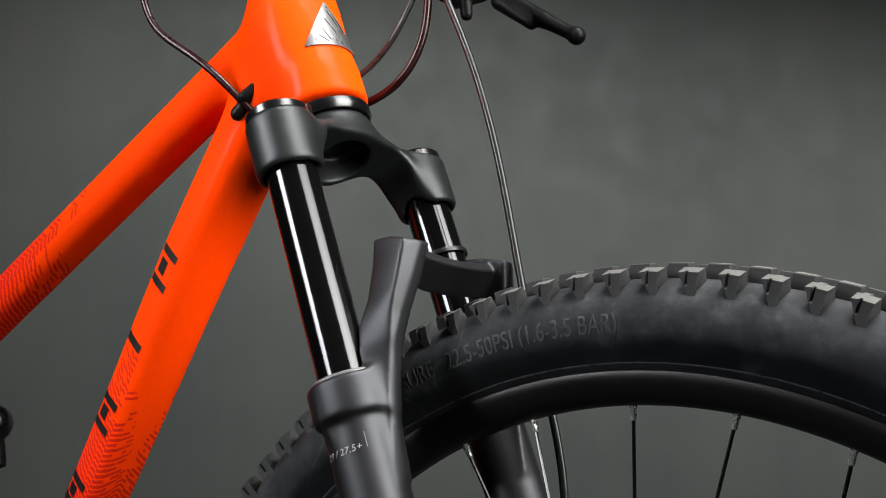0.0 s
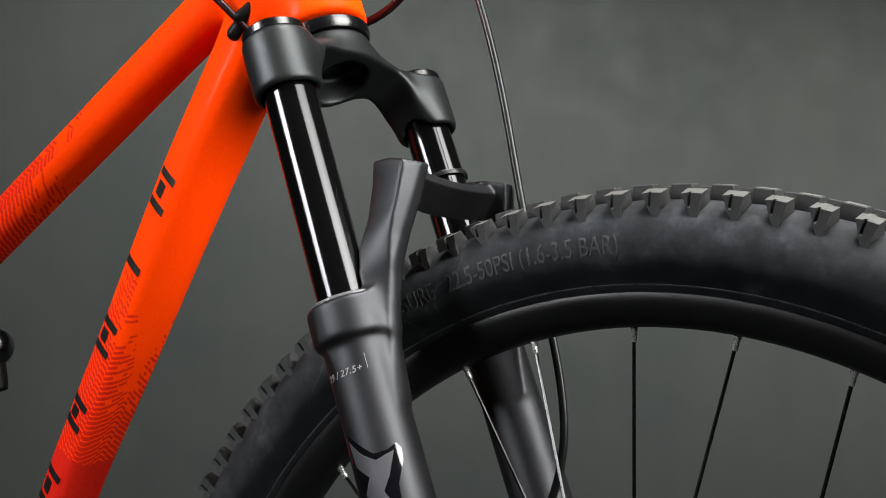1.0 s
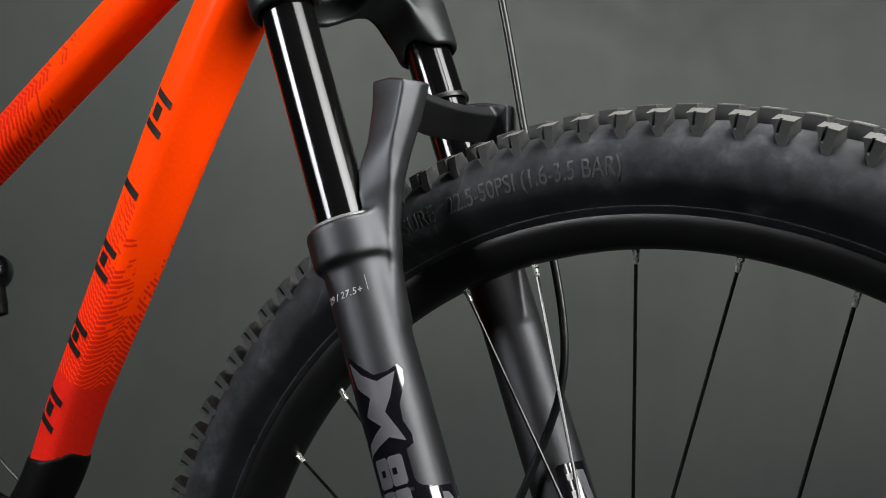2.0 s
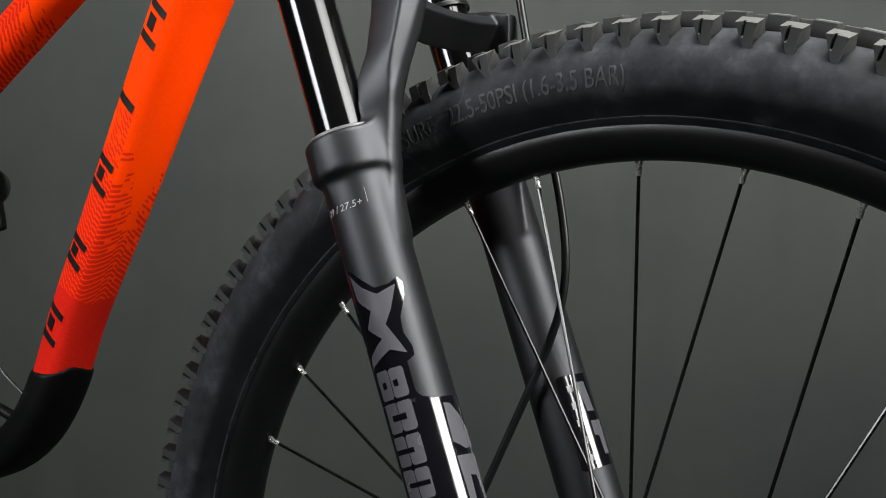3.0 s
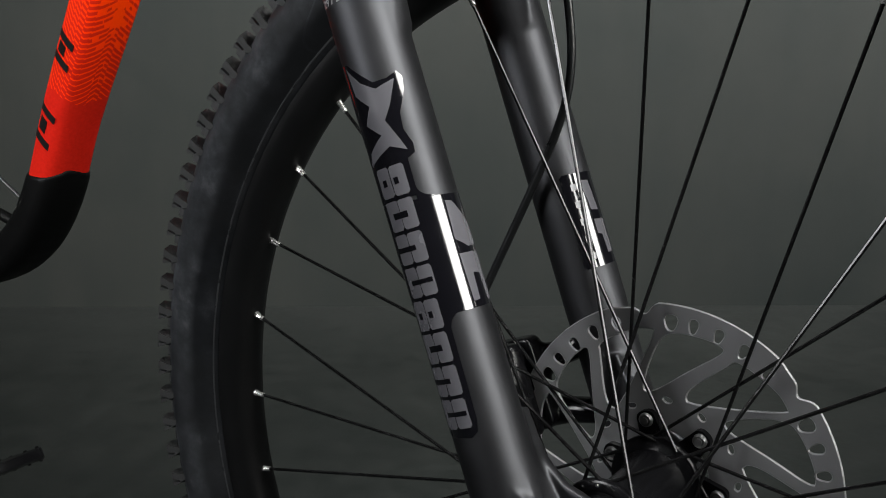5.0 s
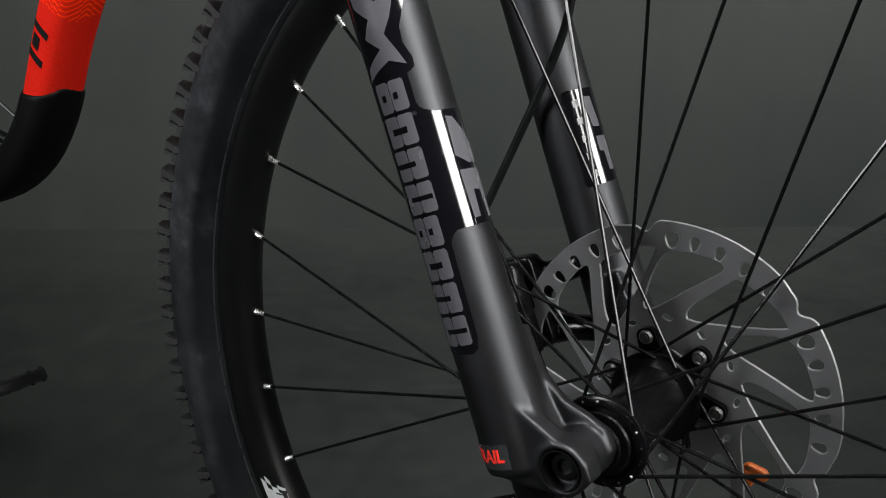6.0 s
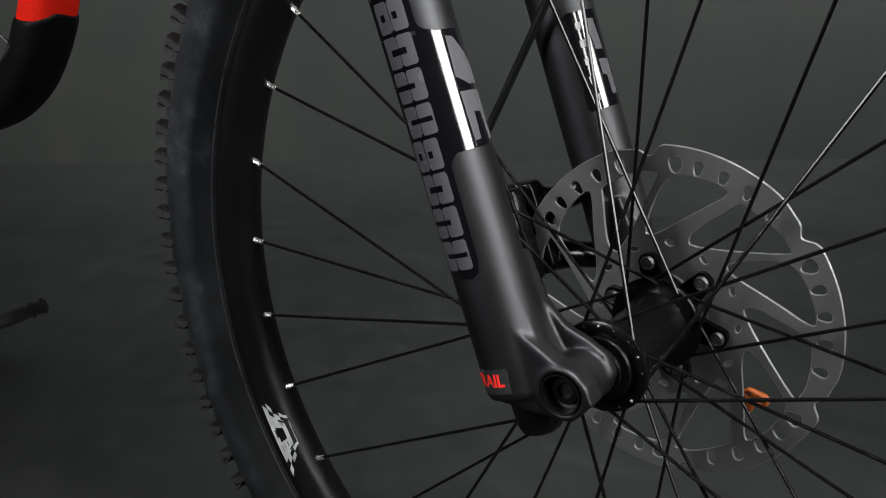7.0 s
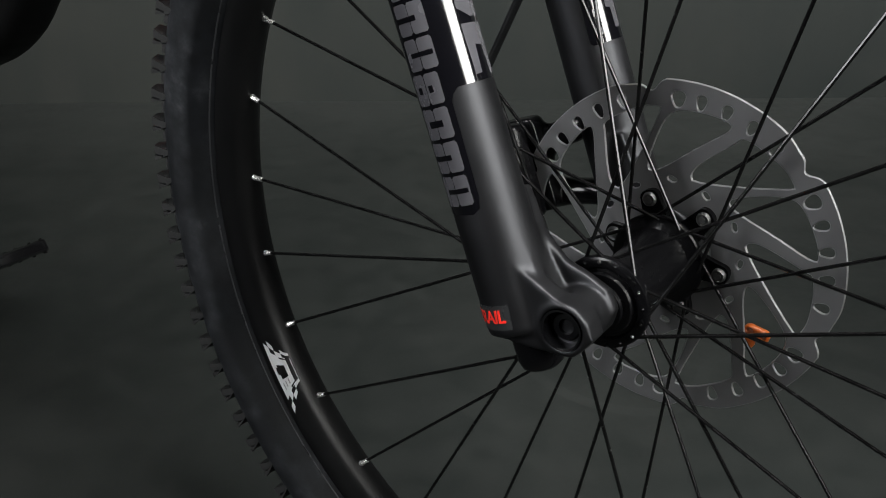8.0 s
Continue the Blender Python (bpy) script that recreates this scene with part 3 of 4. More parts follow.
def spun(name, profile, place, material, parent, label="", steps=48, closed=False, axis="s"):
    """A turned part on an axis of the fork: profile of (radius, height)."""
    bm = lathe_bm(profile, steps, closed)
    turn = pose(0, 0, 0, 90) if axis == "s" else Matrix()
    bm.transform(Matrix.Translation(place) @ turn)
    return part(name, bm, material, parent, label, m=FORK)


for side in (-1, 1):
    at = (0, side * LEG_Y, 0)
    spun("stanchion", [(0.0001, 0.29), (0.0157, 0.29), (0.0157, 0.478), (0.0001, 0.478)], at, STANCHION, fork, "gloss black upper tube", 72)
    spun("wiper_seal", [(0.0165, 0.322), (0.0215, 0.324), (0.0215, 0.3268), (0.0205, 0.3276), (0.0170, 0.3280), (0.0165, 0.3265)], at, ROTOR_STEEL, fork, "thin bright seal ring", 64, True)
    spun("top_cap", [(0.0001, 0.5085), (0.0060, 0.5085), (0.0105, 0.5075), (0.0150, 0.5060), (0.0185, 0.5045), (0.0198, 0.5030), (0.0200, 0.4985), (0.0180, 0.4970)], at, BLACK_GLOSS, fork, "black cap with a lever", 40)
part("cap_lever", box_bm(0.0065, 0.0050, 0.0105, 0.0014, Matrix.Translation((0.0120, -LEG_Y + 0.0150, 0.5030))), BLACK_GLOSS, fork, "small black lever on the cap", m=FORK)
spun("travel_ring", [(0.0163, 0.4235), (0.0178, 0.4230), (0.0182, 0.4245), (0.0178, 0.4262), (0.0163, 0.4257)], (0, LEG_Y, 0), HOSE, fork, "black rubber ring", 48, True)
spun("lower_bearing_cup", [(0.022, 0.520), (0.0292, 0.520), (0.0308, 0.5225), (0.0308, 0.5275), (0.0292, 0.5290), (0.022, 0.529)], (STEER_U, 0, 0), BLACK_GLOSS, frame_body, "black headset cup", 72, True)

# -- wheel --
WHEEL = Matrix.Translation((0, 0, HUB))
RIM = [(0.2935, 0.0), (0.2937, 0.005), (0.2958, 0.0105), (0.3004, 0.0145), (0.3062, 0.0167), (0.3096, 0.0172), (0.3112, 0.0170), (0.3116, 0.0160), (0.3098, 0.0150), (0.304, 0.0120), (0.303, 0.0)]
rim = part("wheel_rim", lathe_bm(RIM + [(r, -y) for r, y in RIM[-2:0:-1]], 220, True), RIM_BLACK, bicycle, "satin black wheel rim", m=WHEEL)
TYRE = [(0.3096, 0.0145), (0.3118, 0.0161), (0.3132, 0.0174), (0.3148, 0.0180), (0.3164, 0.0192), (0.3190, 0.0214), (0.3230, 0.0252), (0.3300, 0.0288), (0.3380, 0.0300), (0.3460, 0.0285), (0.3530, 0.0245), (0.3585, 0.0175), (0.3615, 0.0090), (0.3625, 0.0)]
tyre = part("tyre", lathe_bm(TYRE + [(r, -y) for r, y in TYRE[-2::-1]], 260), RUBBER, bicycle, "black rubber tyre with dusty side wall, its lit outer part painted paler", m=WHEEL)
PHASE, STEP = radians(180.32), 2 * math.pi / 32
HUB_SET = Vector((0.0014, 0, -0.0016))
HUB_LINE = [(0.0085, -0.0530), (0.0112, -0.0530), (0.0115, -0.0512), (0.0098, -0.0507), (0.0098, -0.0492), (0.0132, -0.0490), (0.0137, -0.0468), (0.0125, -0.0464), (0.0125, -0.0452), (0.0168, -0.0448), (0.0176, -0.0438), (0.0176, -0.0424), (0.0192, -0.0420), (0.0205, -0.0432), (0.0242, -0.0432), (0.0255, -0.0424), (0.0259, -0.0412), (0.0259, -0.0392), (0.0248, -0.0380), (0.0225, -0.0370), (0.0190, -0.0350), (0.0176, -0.0310), (0.0172, -0.0200), (0.0174, 0.0060), (0.0186, 0.0150), (0.0205, 0.0205), (0.0245, 0.0228), (0.0268, 0.0232), (0.0276, 0.0242), (0.0276, 0.0264), (0.0264, 0.0274), (0.0220, 0.0282), (0.0210, 0.0350), (0.0170, 0.0410), (0.0130, 0.0420), (0.0125, 0.0525), (0.0085, 0.0525)]
hub = part("wheel_hub", lathe_bm(HUB_LINE, 96), HUB_BLACK, bicycle, "black hub", m=WHEEL @ Matrix.Translation(HUB_SET))
# how far each laced spoke leans from an even lacing: degrees at the hub and at the rim
LACE = {-5: (-4.9, -0.3), -4: (-1.9, -0), -3: (4.9, -0.3), -2: (2, -0.2), -1: (0.3, 0.1), 0: (9, 0.2), 1: (6.7, -0.1), 2: (-6.1, 0.1), 6: (9, -0.3), 7: (0.3, 1.2), 8: (-1.9, 0.2), 9: (-3.7, 0.2), 10: (-9, 0.1), 11: (-9, 0.2), 12: (1.6, -0.3), 13: (5.1, -0.4), 14: (2.2, -0.4), 15: (6, -0.5), 16: (3, -0.9), 17: (-6.9, 1.1), 18: (-1.4, 0.7), 19: (9, -0.7), 20: (9, -0.4), 21: (0.9, 0.1), 22: (0.6, 0.3), 23: (4.5, -1.2), 24: (-2.5, -0.2), 25: (-2.6, -0.1), 26: (3.8, -0.2)}
for k in range(-5, 27):
    far, leading = k % 2 == 0, k % 4 in (0, 1)
    a = PHASE - k * STEP
    lean, slip = LACE.get(k, (0, 0))
    h = a + radians(lean + ((54.5 if far else 49.0) if leading else (-61.0 if far else -57.7)))
    flange = (0.0245 if far else -0.0403) + 0.0010 * (1 if leading else -1)
    ring = 0.0250 if far else 0.0236
    foot = Vector((ring * math.cos(h), flange, ring * math.sin(h))) + HUB_SET
    a += radians(slip)
    a -= radians(2.0) * math.exp(-((((k + 29.5) % 32) - 16) / 4.5) ** 2)
    seat = Vector((0.2960 * math.cos(a), 0, 0.2960 * math.sin(a)))
    way = (foot - seat).normalized()
    nipple = lathe_bm([(0.0001, 0), (0.0019, 0), (0.0021, 0.0008), (0.0021, 0.0042), (0.0017, 0.0050), (0.0017, 0.0098), (0.0012, 0.0104), (0.0001, 0.0104)], 8)
    nipple.transform(Matrix.Translation(seat) @ way.to_track_quat("Y", "Z").to_matrix().to_4x4())
    part("nipple", nipple, NIPPLE, rim, m=WHEEL)
    inner = seat + way * 0.008
    part("spoke", tube_bm([inner, inner.lerp(foot, 0.15), inner.lerp(foot, 0.85), foot, foot + Vector((0, -0.003 if (leading == far) else 0.003, 0))], 0.00105, 8), SPOKE, rim, m=WHEEL)

# -- tread blocks --
def block_mesh(name, bm):
    """The mesh of a block, whose upper faces are scuffed, with overhead light painted in."""
    bm.normal_update()
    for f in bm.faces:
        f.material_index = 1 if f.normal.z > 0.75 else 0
    mesh = bpy.data.meshes.new(name)
    bm.to_mesh(mesh)
    bm.free()
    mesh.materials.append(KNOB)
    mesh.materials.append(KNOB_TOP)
    return mesh


def shoulder_block(name):
    """A shoulder block with a slot in its face and a buttress that runs to a point down the side wall; -y is outwards."""
    bm = bmesh.new()
    out = lambda x, z, back=0.0: bm.verts.new((x, -0.0046 - 0.00018 * (0.0090 - z) / 0.001 + back, z))
    t0, t1, t2, t3 = out(-0.0056, 0.0086), out(-0.0022, 0.0090), out(-0.0003, 0.0090), out(0.0052, 0.0088)
    s1, s2 = out(-0.0022, 0.0022), out(-0.0008, 0.0016)
    left, right, tip, tip2 = out(-0.0030, 0.0028), out(0.0036, 0.0020), out(0.0026, -0.0080), out(0.0035, -0.0084)
    i1, i2, k1, k2 = out(-0.0020, 0.0090, 0.0026), out(-0.0005, 0.0090, 0.0026), out(-0.0020, 0.0024, 0.0030), out(-0.0009, 0.0020, 0.0030)
    b0, b1 = bm.verts.new((-0.0054, 0.0042, 0.0094)), bm.verts.new((0.0056, 0.0042, 0.0094))
    c0, c1 = bm.verts.new((-0.0056, 0.0052, 0.0)), bm.verts.new((0.0060, 0.0052, 0.0))
    d0, d1 = bm.verts.new((-0.0026, -0.0026, -0.0030)), bm.verts.new((0.0036, -0.0026, -0.0030))
    for loop in ((t0, t1, i1, b0), (i1, i2, b1, b0), (t2, t3, b1, i2), (t0, left, s1, t1), (left, tip, tip2, s2, s1), (t2, s2, right, t3), (s2, tip2, right),
                 (t1, s1, k1, i1), (s1, s2, k2, k1), (s2, t2, i2, k2), (i1, k1, k2, i2), (b0, b1, c1, c0), (t0, b0, c0, d0, left), (left, d0, tip), (t3, right, d1, c1, b1), (right, tip2, d1)):
        bm.faces.new(loop)
    bmesh.ops.recalc_face_normals(bm, faces=bm.faces)
    if sum(f.normal.z * f.calc_area() for f in bm.faces if all(v.co.z > 0.008 for v in f.verts)) < 0:
        bmesh.ops.reverse_faces(bm, faces=bm.faces)
    return block_mesh(name, bm)


def crown_block(name, length, width, height):
    """A block of the middle tread, with a low ramp at one end and a sipe across it."""
    bm = box_bm(length, width, height, 0.0006, Matrix.Translation((0, 0, height / 2)), segments=1)
    box_bm(length * 0.45, width * 0.8, height * 0.62, 0.0005, Matrix.Translation((length * 0.6, 0, height * 0.31)), bm, 1)
    for v in bm.verts:
        v.co.x *= 1 - 0.10 * v.co.z / height
        v.co.y *= 1 - 0.10 * v.co.z / height
    return block_mesh(name, bm)


BLOCKS = 106
SHOULDER, CROWN = shoulder_block("shoulder_block"), crown_block("crown_block", 0.0125, 0.0115, 0.0085)


def block_pose(angle, y, radius, tip, turn):
    """Where a block sits on the tyre: angle round the wheel, y across, tip leaning outwards."""
    return WHEEL @ pose(0, 0, 0, 0, -math.degrees(angle) + 90) @ Matrix.Translation((0, y, radius)) @ pose(0, 0, 0, tip) @ pose(0, 0, 0, 0, 0, turn)


rest = []
for i in range(BLOCKS):
    a = radians(79.85) + 2 * math.pi * i / BLOCKS
    half = math.pi / BLOCKS
    jig = random.uniform(-1, 1)
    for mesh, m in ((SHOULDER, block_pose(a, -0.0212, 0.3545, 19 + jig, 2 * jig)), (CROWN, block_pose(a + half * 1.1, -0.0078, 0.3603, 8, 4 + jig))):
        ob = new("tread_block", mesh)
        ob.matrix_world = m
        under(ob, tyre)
    flip = Matrix.Diagonal((1, -1, 1, 1))
    for mesh, m in ((CROWN, block_pose(a + half * 0.2, 0.0078, 0.3603, -8, -4)), (SHOULDER, block_pose(a + half, 0.0212, 0.3545, -19, 0) @ flip)):
        extra = bmesh.new()
        extra.from_mesh(mesh)
        extra.transform(WHEEL.inverted() @ m)
        rest.append(extra)
verts, faces, worn_lit = [], [], []
for extra in rest:
    base = len(verts)
    extra.verts.index_update()
    verts += [tuple(v.co) for v in extra.verts]
    faces += [tuple(base + v.index for v in f.verts) for f in extra.faces]
    worn_lit += [f.material_index for f in extra.faces]
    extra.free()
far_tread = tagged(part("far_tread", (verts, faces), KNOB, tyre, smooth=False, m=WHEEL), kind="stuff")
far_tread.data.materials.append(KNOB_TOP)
far_tread.data.polygons.foreach_set("material_index", worn_lit)

# -- brake rotor, on the far side of the hub --
ROTOR_Y = 0.0400


def edge_radius(degrees):
    """The rotor's outer edge: round, with a dip before each of six corners."""
    step = (degrees - 36.0) % 60.0
    return 0.1015 - 0.0058 * math.exp(-((step - 4.5) / 2.8) ** 2) - 0.0020 * math.exp(-((step - 10.0) / 5.0) ** 2)


def plate_bm(outline, holes, thick):
    """A flat plate in the x, z plane, with holes, filled and given thickness along y."""
    bm = bmesh.new()
    edges = []
    for loop in [outline, *holes]:
        vs = [bm.verts.new((p[0], 0, p[1])) for p in loop]
        edges += [bm.edges.new((vs[i - 1], vs[i])) for i in range(len(vs))]
    bmesh.ops.triangle_fill(bm, use_beauty=True, use_dissolve=False, edges=edges)
    bmesh.ops.recalc_face_normals(bm, faces=bm.faces)
    got = bmesh.ops.extrude_face_region(bm, geom=bm.faces[:])
    for v in got["geom"]:
        if isinstance(v, bmesh.types.BMVert):
            v.co.y += thick
    bmesh.ops.recalc_face_normals(bm, faces=bm.faces)
    return bm


def polar(r, degrees):
    return (r * math.cos(radians(degrees)), r * math.sin(radians(degrees)))


outline = [polar(edge_radius(d / 2), d / 2) for d in range(720)]
holes = [[polar(0.0255, -d) for d in range(0, 360, 6)]]


def rounded(points, cut=0.28, rounds=2):
    """Rounds the corners of a closed outline by cutting them off again and again."""
    for _ in range(rounds):
        out = []
        for i, b in enumerate(points):
            c = points[(i + 1) % len(points)]
            out += [(b[0] + (c[0] - b[0]) * cut, b[1] + (c[1] - b[1]) * cut), (c[0] + (b[0] - c[0]) * cut, c[1] + (b[1] - c[1]) * cut)]
        points = out
    return points


for six in range(6):
    base = 36 + 60 * six
    for off in (-5, -13.5, -23, -33, -43.5):
        big = 1.45 if off == -5 else 1.0
        a = base + off
        holes.append(rounded([polar(0.0952, a - 1.9 * big), polar(0.0952, a + 1.9 * big), polar(0.0900 - 0.0015 * big, a + 1.4 * big), polar(0.0875 - 0.0015 * big, a), polar(0.0900 - 0.0015 * big, a - 1.4 * big)]))
    # two kinds of window between the leaning arms, and small holes by the hub
    a = base + 1.0
    dip = 0.0030
    holes.append(rounded([polar(0.0850, a), polar(0.0890 - dip, a + 2.5), polar(0.0868, a + 8), polar(0.0850, a + 18), polar(0.0838, a + 26.5), polar(0.0795, a + 27.5), polar(0.0585, a + 38.5), polar(0.0497, a + 42.5), polar(0.0455, a + 38.0)], 0.25, 2))
    b = base - 28.0
    holes.append(rounded([polar(0.0845, b + 0.5), polar(0.0868, b + 3.5), polar(0.0860, b + 12), polar(0.0848, b + 21.5), polar(0.0815, b + 27.0), polar(0.0660, b + 34.0), polar(0.0525, b + 40.7), polar(0.0488, b + 40.3), polar(0.0500, b + 31.0), polar(0.0655, b + 12.5)], 0.25, 2))
    for c, r in ((base + 26, 0.0432), (base - 5, 0.0445)):
        holes.append(rounded([polar(r + 0.0020, c + 3.0), polar(r, c - 3.6), polar(r - 0.0025, c - 1.0), polar(r - 0.0005, c + 5.0)], 0.25, 2))
rotor = plate_bm(outline, holes, 0.0018)
bmesh.ops.bevel(rotor, geom=[e for e in rotor.edges if len(e.link_faces) == 2 and e.calc_face_angle() > 1.2 and abs(e.verts[0].co.y - e.verts[1].co.y) < 1e-6], offset=0.0006, segments=1, affect="EDGES")
rotor.normal_update()
# chamfers of rim and holes take a brighter steel that paints in their glint
for face in rotor.faces:
    face.material_index = 0 if abs(face.normal.y) > 0.95 else 1
rotor = part("brake_rotor", rotor, ROTOR_STEEL, bicycle, "drilled steel brake rotor with a wavy edge", m=WHEEL @ Matrix.Translation(HUB_SET + Vector((0, ROTOR_Y, 0))), smooth=False)

rotor.data.materials.append(EDGE_GLINT_STEEL)

# -- rotor bolts and the hub's arms that carry them --
for six in range(6):
    a = -10.5 + 60 * six + 1.5
    tab = rounded([polar(0.019, a - 26), polar(0.0300, a - 12), polar(0.0392, a - 8), polar(0.0392, a + 8), polar(0.0300, a + 12), polar(0.019, a + 26)], 0.25, 2)
    bm = plate_bm(tab, [], 0.0042)
    bm.transform(Matrix.Translation(HUB_SET + Vector((0, ROTOR_Y - 0.0044, 0))))
    part("rotor_arm", bm, HUB_BLACK, hub, m=WHEEL, smooth=False)
    x, z = polar(0.0335, a)
    bolt = lathe_bm([(0.0001, -0.0026), (0.0019, -0.0026), (0.0019, -0.0014), (0.0023, -0.0014), (0.0033, -0.0022), (0.0041, -0.0012), (0.0043, 0.0)], 20)
    bolt.transform(Matrix.Translation(HUB_SET + Vector((x, ROTOR_Y - 0.0044, z))))
    part("rotor_bolt", bolt, BOLT_STEEL, rotor, "steel bolt", m=WHEEL)
# holes of the near flange show as small bright spoke heads
for k in range(16):
    a = PHASE + k * 2 * math.pi / 16 + 0.12
    head = lathe_bm([(0.0001, -0.0012), (0.0007, -0.0010), (0.0010, -0.0004), (0.0010, 0.0004)], 10)
    head.transform(Matrix.Translation((0.0232 * math.cos(a) + HUB_SET.x, -0.0431, 0.0232 * math.sin(a) + HUB_SET.z)))
    part("spoke_head", head, STEEL if k % 3 == 0 else SPOKE, hub, m=WHEEL)
# plain bars of print on the hub's shell
for shift, width in ((-0.0045, 0.0016), (-0.0022, 0.0020), (0.0006, 0.0026), (0.0040, 0.0030)):
    bm = patch_bm([(-0.0045, -width / 2), (0.0045, -width / 2), (0.0045, width / 2), (-0.0045, width / 2)], 0.002, 0.0002)
    for v in bm.verts:
        r, a = 0.0176 + v.co.z, radians(-36) + v.co.x / 0.0176
        v.co = Vector((r * math.cos(a), 0.003 + shift + v.co.y, r * math.sin(a))) + HUB_SET
    part("hub_print", bm, DECAL_WHITE, hub, "white print bar", m=WHEEL)

# -- through axle, foot caps, brake caliper --
axle_line = [(0.0001, -0.0765), (0.0042, -0.0765), (0.0042, -0.0795), (0.0070, -0.0800), (0.0078, -0.0790), (0.0078, -0.0700), (0.0100, -0.0700), (0.0100, 0.0700), (0.0001, 0.0700)]
part("through_axle", lathe_bm(axle_line, 40), BLACK_GLOSS, fork, "gloss black through axle with a hex socket", m=WHEEL)
ring = lathe_bm([(0.0106, -0.0840), (0.0112, -0.0852), (0.0100, -0.0848), (0.0098, -0.0770), (0.0106, -0.0770)], 40, True)
part("axle_ring", ring, BLACK_GLOSS, fork, m=WHEEL)
for side in (-1, 1):
    spun("foot_cap", [(0.0001, -0.0355), (0.0085, -0.0355), (0.0112, -0.0335), (0.0126, -0.0290), (0.0128, -0.0180), (0.0128, -0.0160), (0.0128, -0.0090), (0.0001, -0.0090)], (0.0035, side * (LEG_Y - 0.001), 0), HUB_BLACK, fork, "black adjuster cap", 40)


def caliper_shape(u, y, s):
    body = smax(smax(np.abs(u + 0.0540) - 0.0150, np.abs(s - 0.0500) - 0.0300, 0.006), np.abs(y - 0.0430) - 0.0190, 0.006)
    body = smin(body, capsule(u, y, s, (-0.052, 0.062, 0.060), (-0.018, 0.066, 0.066), 0.0085), 0.006)
    body = smin(body, capsule(u, y, s, (-0.052, 0.062, 0.030), (-0.012, 0.066, 0.022), 0.0085), 0.006)
    body = smin(body, capsule(u, y, s, (-0.050, 0.026, 0.058), (-0.058, 0.026, 0.040), 0.0115), 0.004)
    body = smax(body, -smax(np.abs(y - 0.0410) - 0.0040, -(u + 0.068), 0.001), 0.0015)
    return body


caliper = part("brake_caliper", sdf_mesh(caliper_shape, (-0.078, 0.010, 0.006), (0.002, 0.082, 0.094), 0.0017, 1), HUB_BLACK, bicycle, "black disc brake caliper behind the fork leg", m=FORK)
for u, s in ((-0.046, 0.078), (-0.064, 0.078), (-0.058, 0.022)):
    bm = lathe_bm([(0.0001, 0.0), (0.0030, 0.0), (0.0036, 0.0010), (0.0036, 0.0040)], 16)
    bm.transform(Matrix.Translation((u, 0.0225, s)))
    part("caliper_bolt", bm, STEEL, caliper, "steel bolt", m=FORK)


# -- marks on the fork --
def wrapped(name, points, material, leg_y, lift, label="", cell=0.0020, depth=0.00012, parent=None):
    """A decal on a fork leg: points of (degrees round the leg, height along it)."""
    r = 0.0195
    bm = patch_bm([(radians(a) * r, s) for a, s in points], cell, depth)
    return part(name, wrap_round(bm, 0, leg_y, r, lift), material, parent or fork, label, m=FORK)


near_leg = -LEG_Y
wrapped("decal_panel", [(-52, 0.2535), (-20, 0.2525), (18, 0.2395), (40, 0.2395), (56, 0.2420), (63, 0.2385), (60, 0.2320), (44, 0.2210), (42, 0.2130), (50, 0.2050), (49, 0.2005), (38, 0.1985), (-52, 0.1985)], DECAL_DARK, near_leg, 0.0002, "gloss black panel")
wrapped("decal_panel", [(-52, 0.1985), (36, 0.1985), (36, 0.1795), (-52, 0.1795)], DECAL_DARK, near_leg, 0.0002)
wrapped("decal_panel", [(-52, 0.1795), (128, 0.1750), (128, 0.1165), (40, 0.1175), (-52, 0.1175)], DECAL_DARK, near_leg, 0.0002, "gloss black band round the leg")
wrapped("decal_panel", [(-58, 0.1175), (30, 0.1175), (27, 0.1150), (25, 0.0640), (21, 0.0575), (10, 0.0550), (-58, 0.0570)], DECAL_DARK, near_leg, 0.0002)
wrapped("decal_panel", [(33, 0.1850), (36.3, 0.1832), (39, 0.1808), (45, 0.1790), (60, 0.1770), (33, 0.1770)], DECAL_DARK, near_leg, 0.00025)
wrapped("decal_panel", [(24, 0.1060), (27.5, 0.1120), (31, 0.1148), (38, 0.1168), (46, 0.1190), (24, 0.1190)], DECAL_DARK, near_leg, 0.00025)
wrapped("logo_shape", [(-24, 0.2505), (-2, 0.2410), (20, 0.2360), (50, 0.2385), (34, 0.2265), (20, 0.2195), (33, 0.2090), (40, 0.2025), (16, 0.2065), (-34, 0.1990), (-24, 0.2060), (8, 0.2130), (-14, 0.2200), (2, 0.2285), (-20, 0.2360)], DECAL_GREY, near_leg, 0.00045, "angular grey logo shape")
# eight plain blocks in place of the model's name
for i in range(8):
    top = 0.1972 - 0.01735 * i
    low, shift = top - 0.0155, -0.9 * i - (5 if i > 3 else 0)
    for a, b in ((-25, 1.4), (2.6, 27)):
        cut = 0.0012
        wrapped("logo_block", [(a + shift, top - cut), (a + shift + 3, top), (b + shift - 3, top), (b + shift, top - cut), (b + shift, low + cut), (b + shift - 3, low), (a + shift + 3, low), (a + shift, low + cut)], DECAL_GREY, near_leg, 0.00045)
    for c, d, high in (((-15, -7, 0.0034), (7, 14, 0.0034)), ((-12, 14, 0.0032),), ((-25, 12, 0.0026),), ((-14, 24, 0.0024),))[i % 4]:
        middle = top - 0.0078
        wrapped("logo_gap", [(c + shift, middle + high / 2), (d + shift, middle + high / 2), (d + shift, middle - high / 2), (c + shift, middle - high / 2)], DECAL_DARK, near_leg, 0.0006)
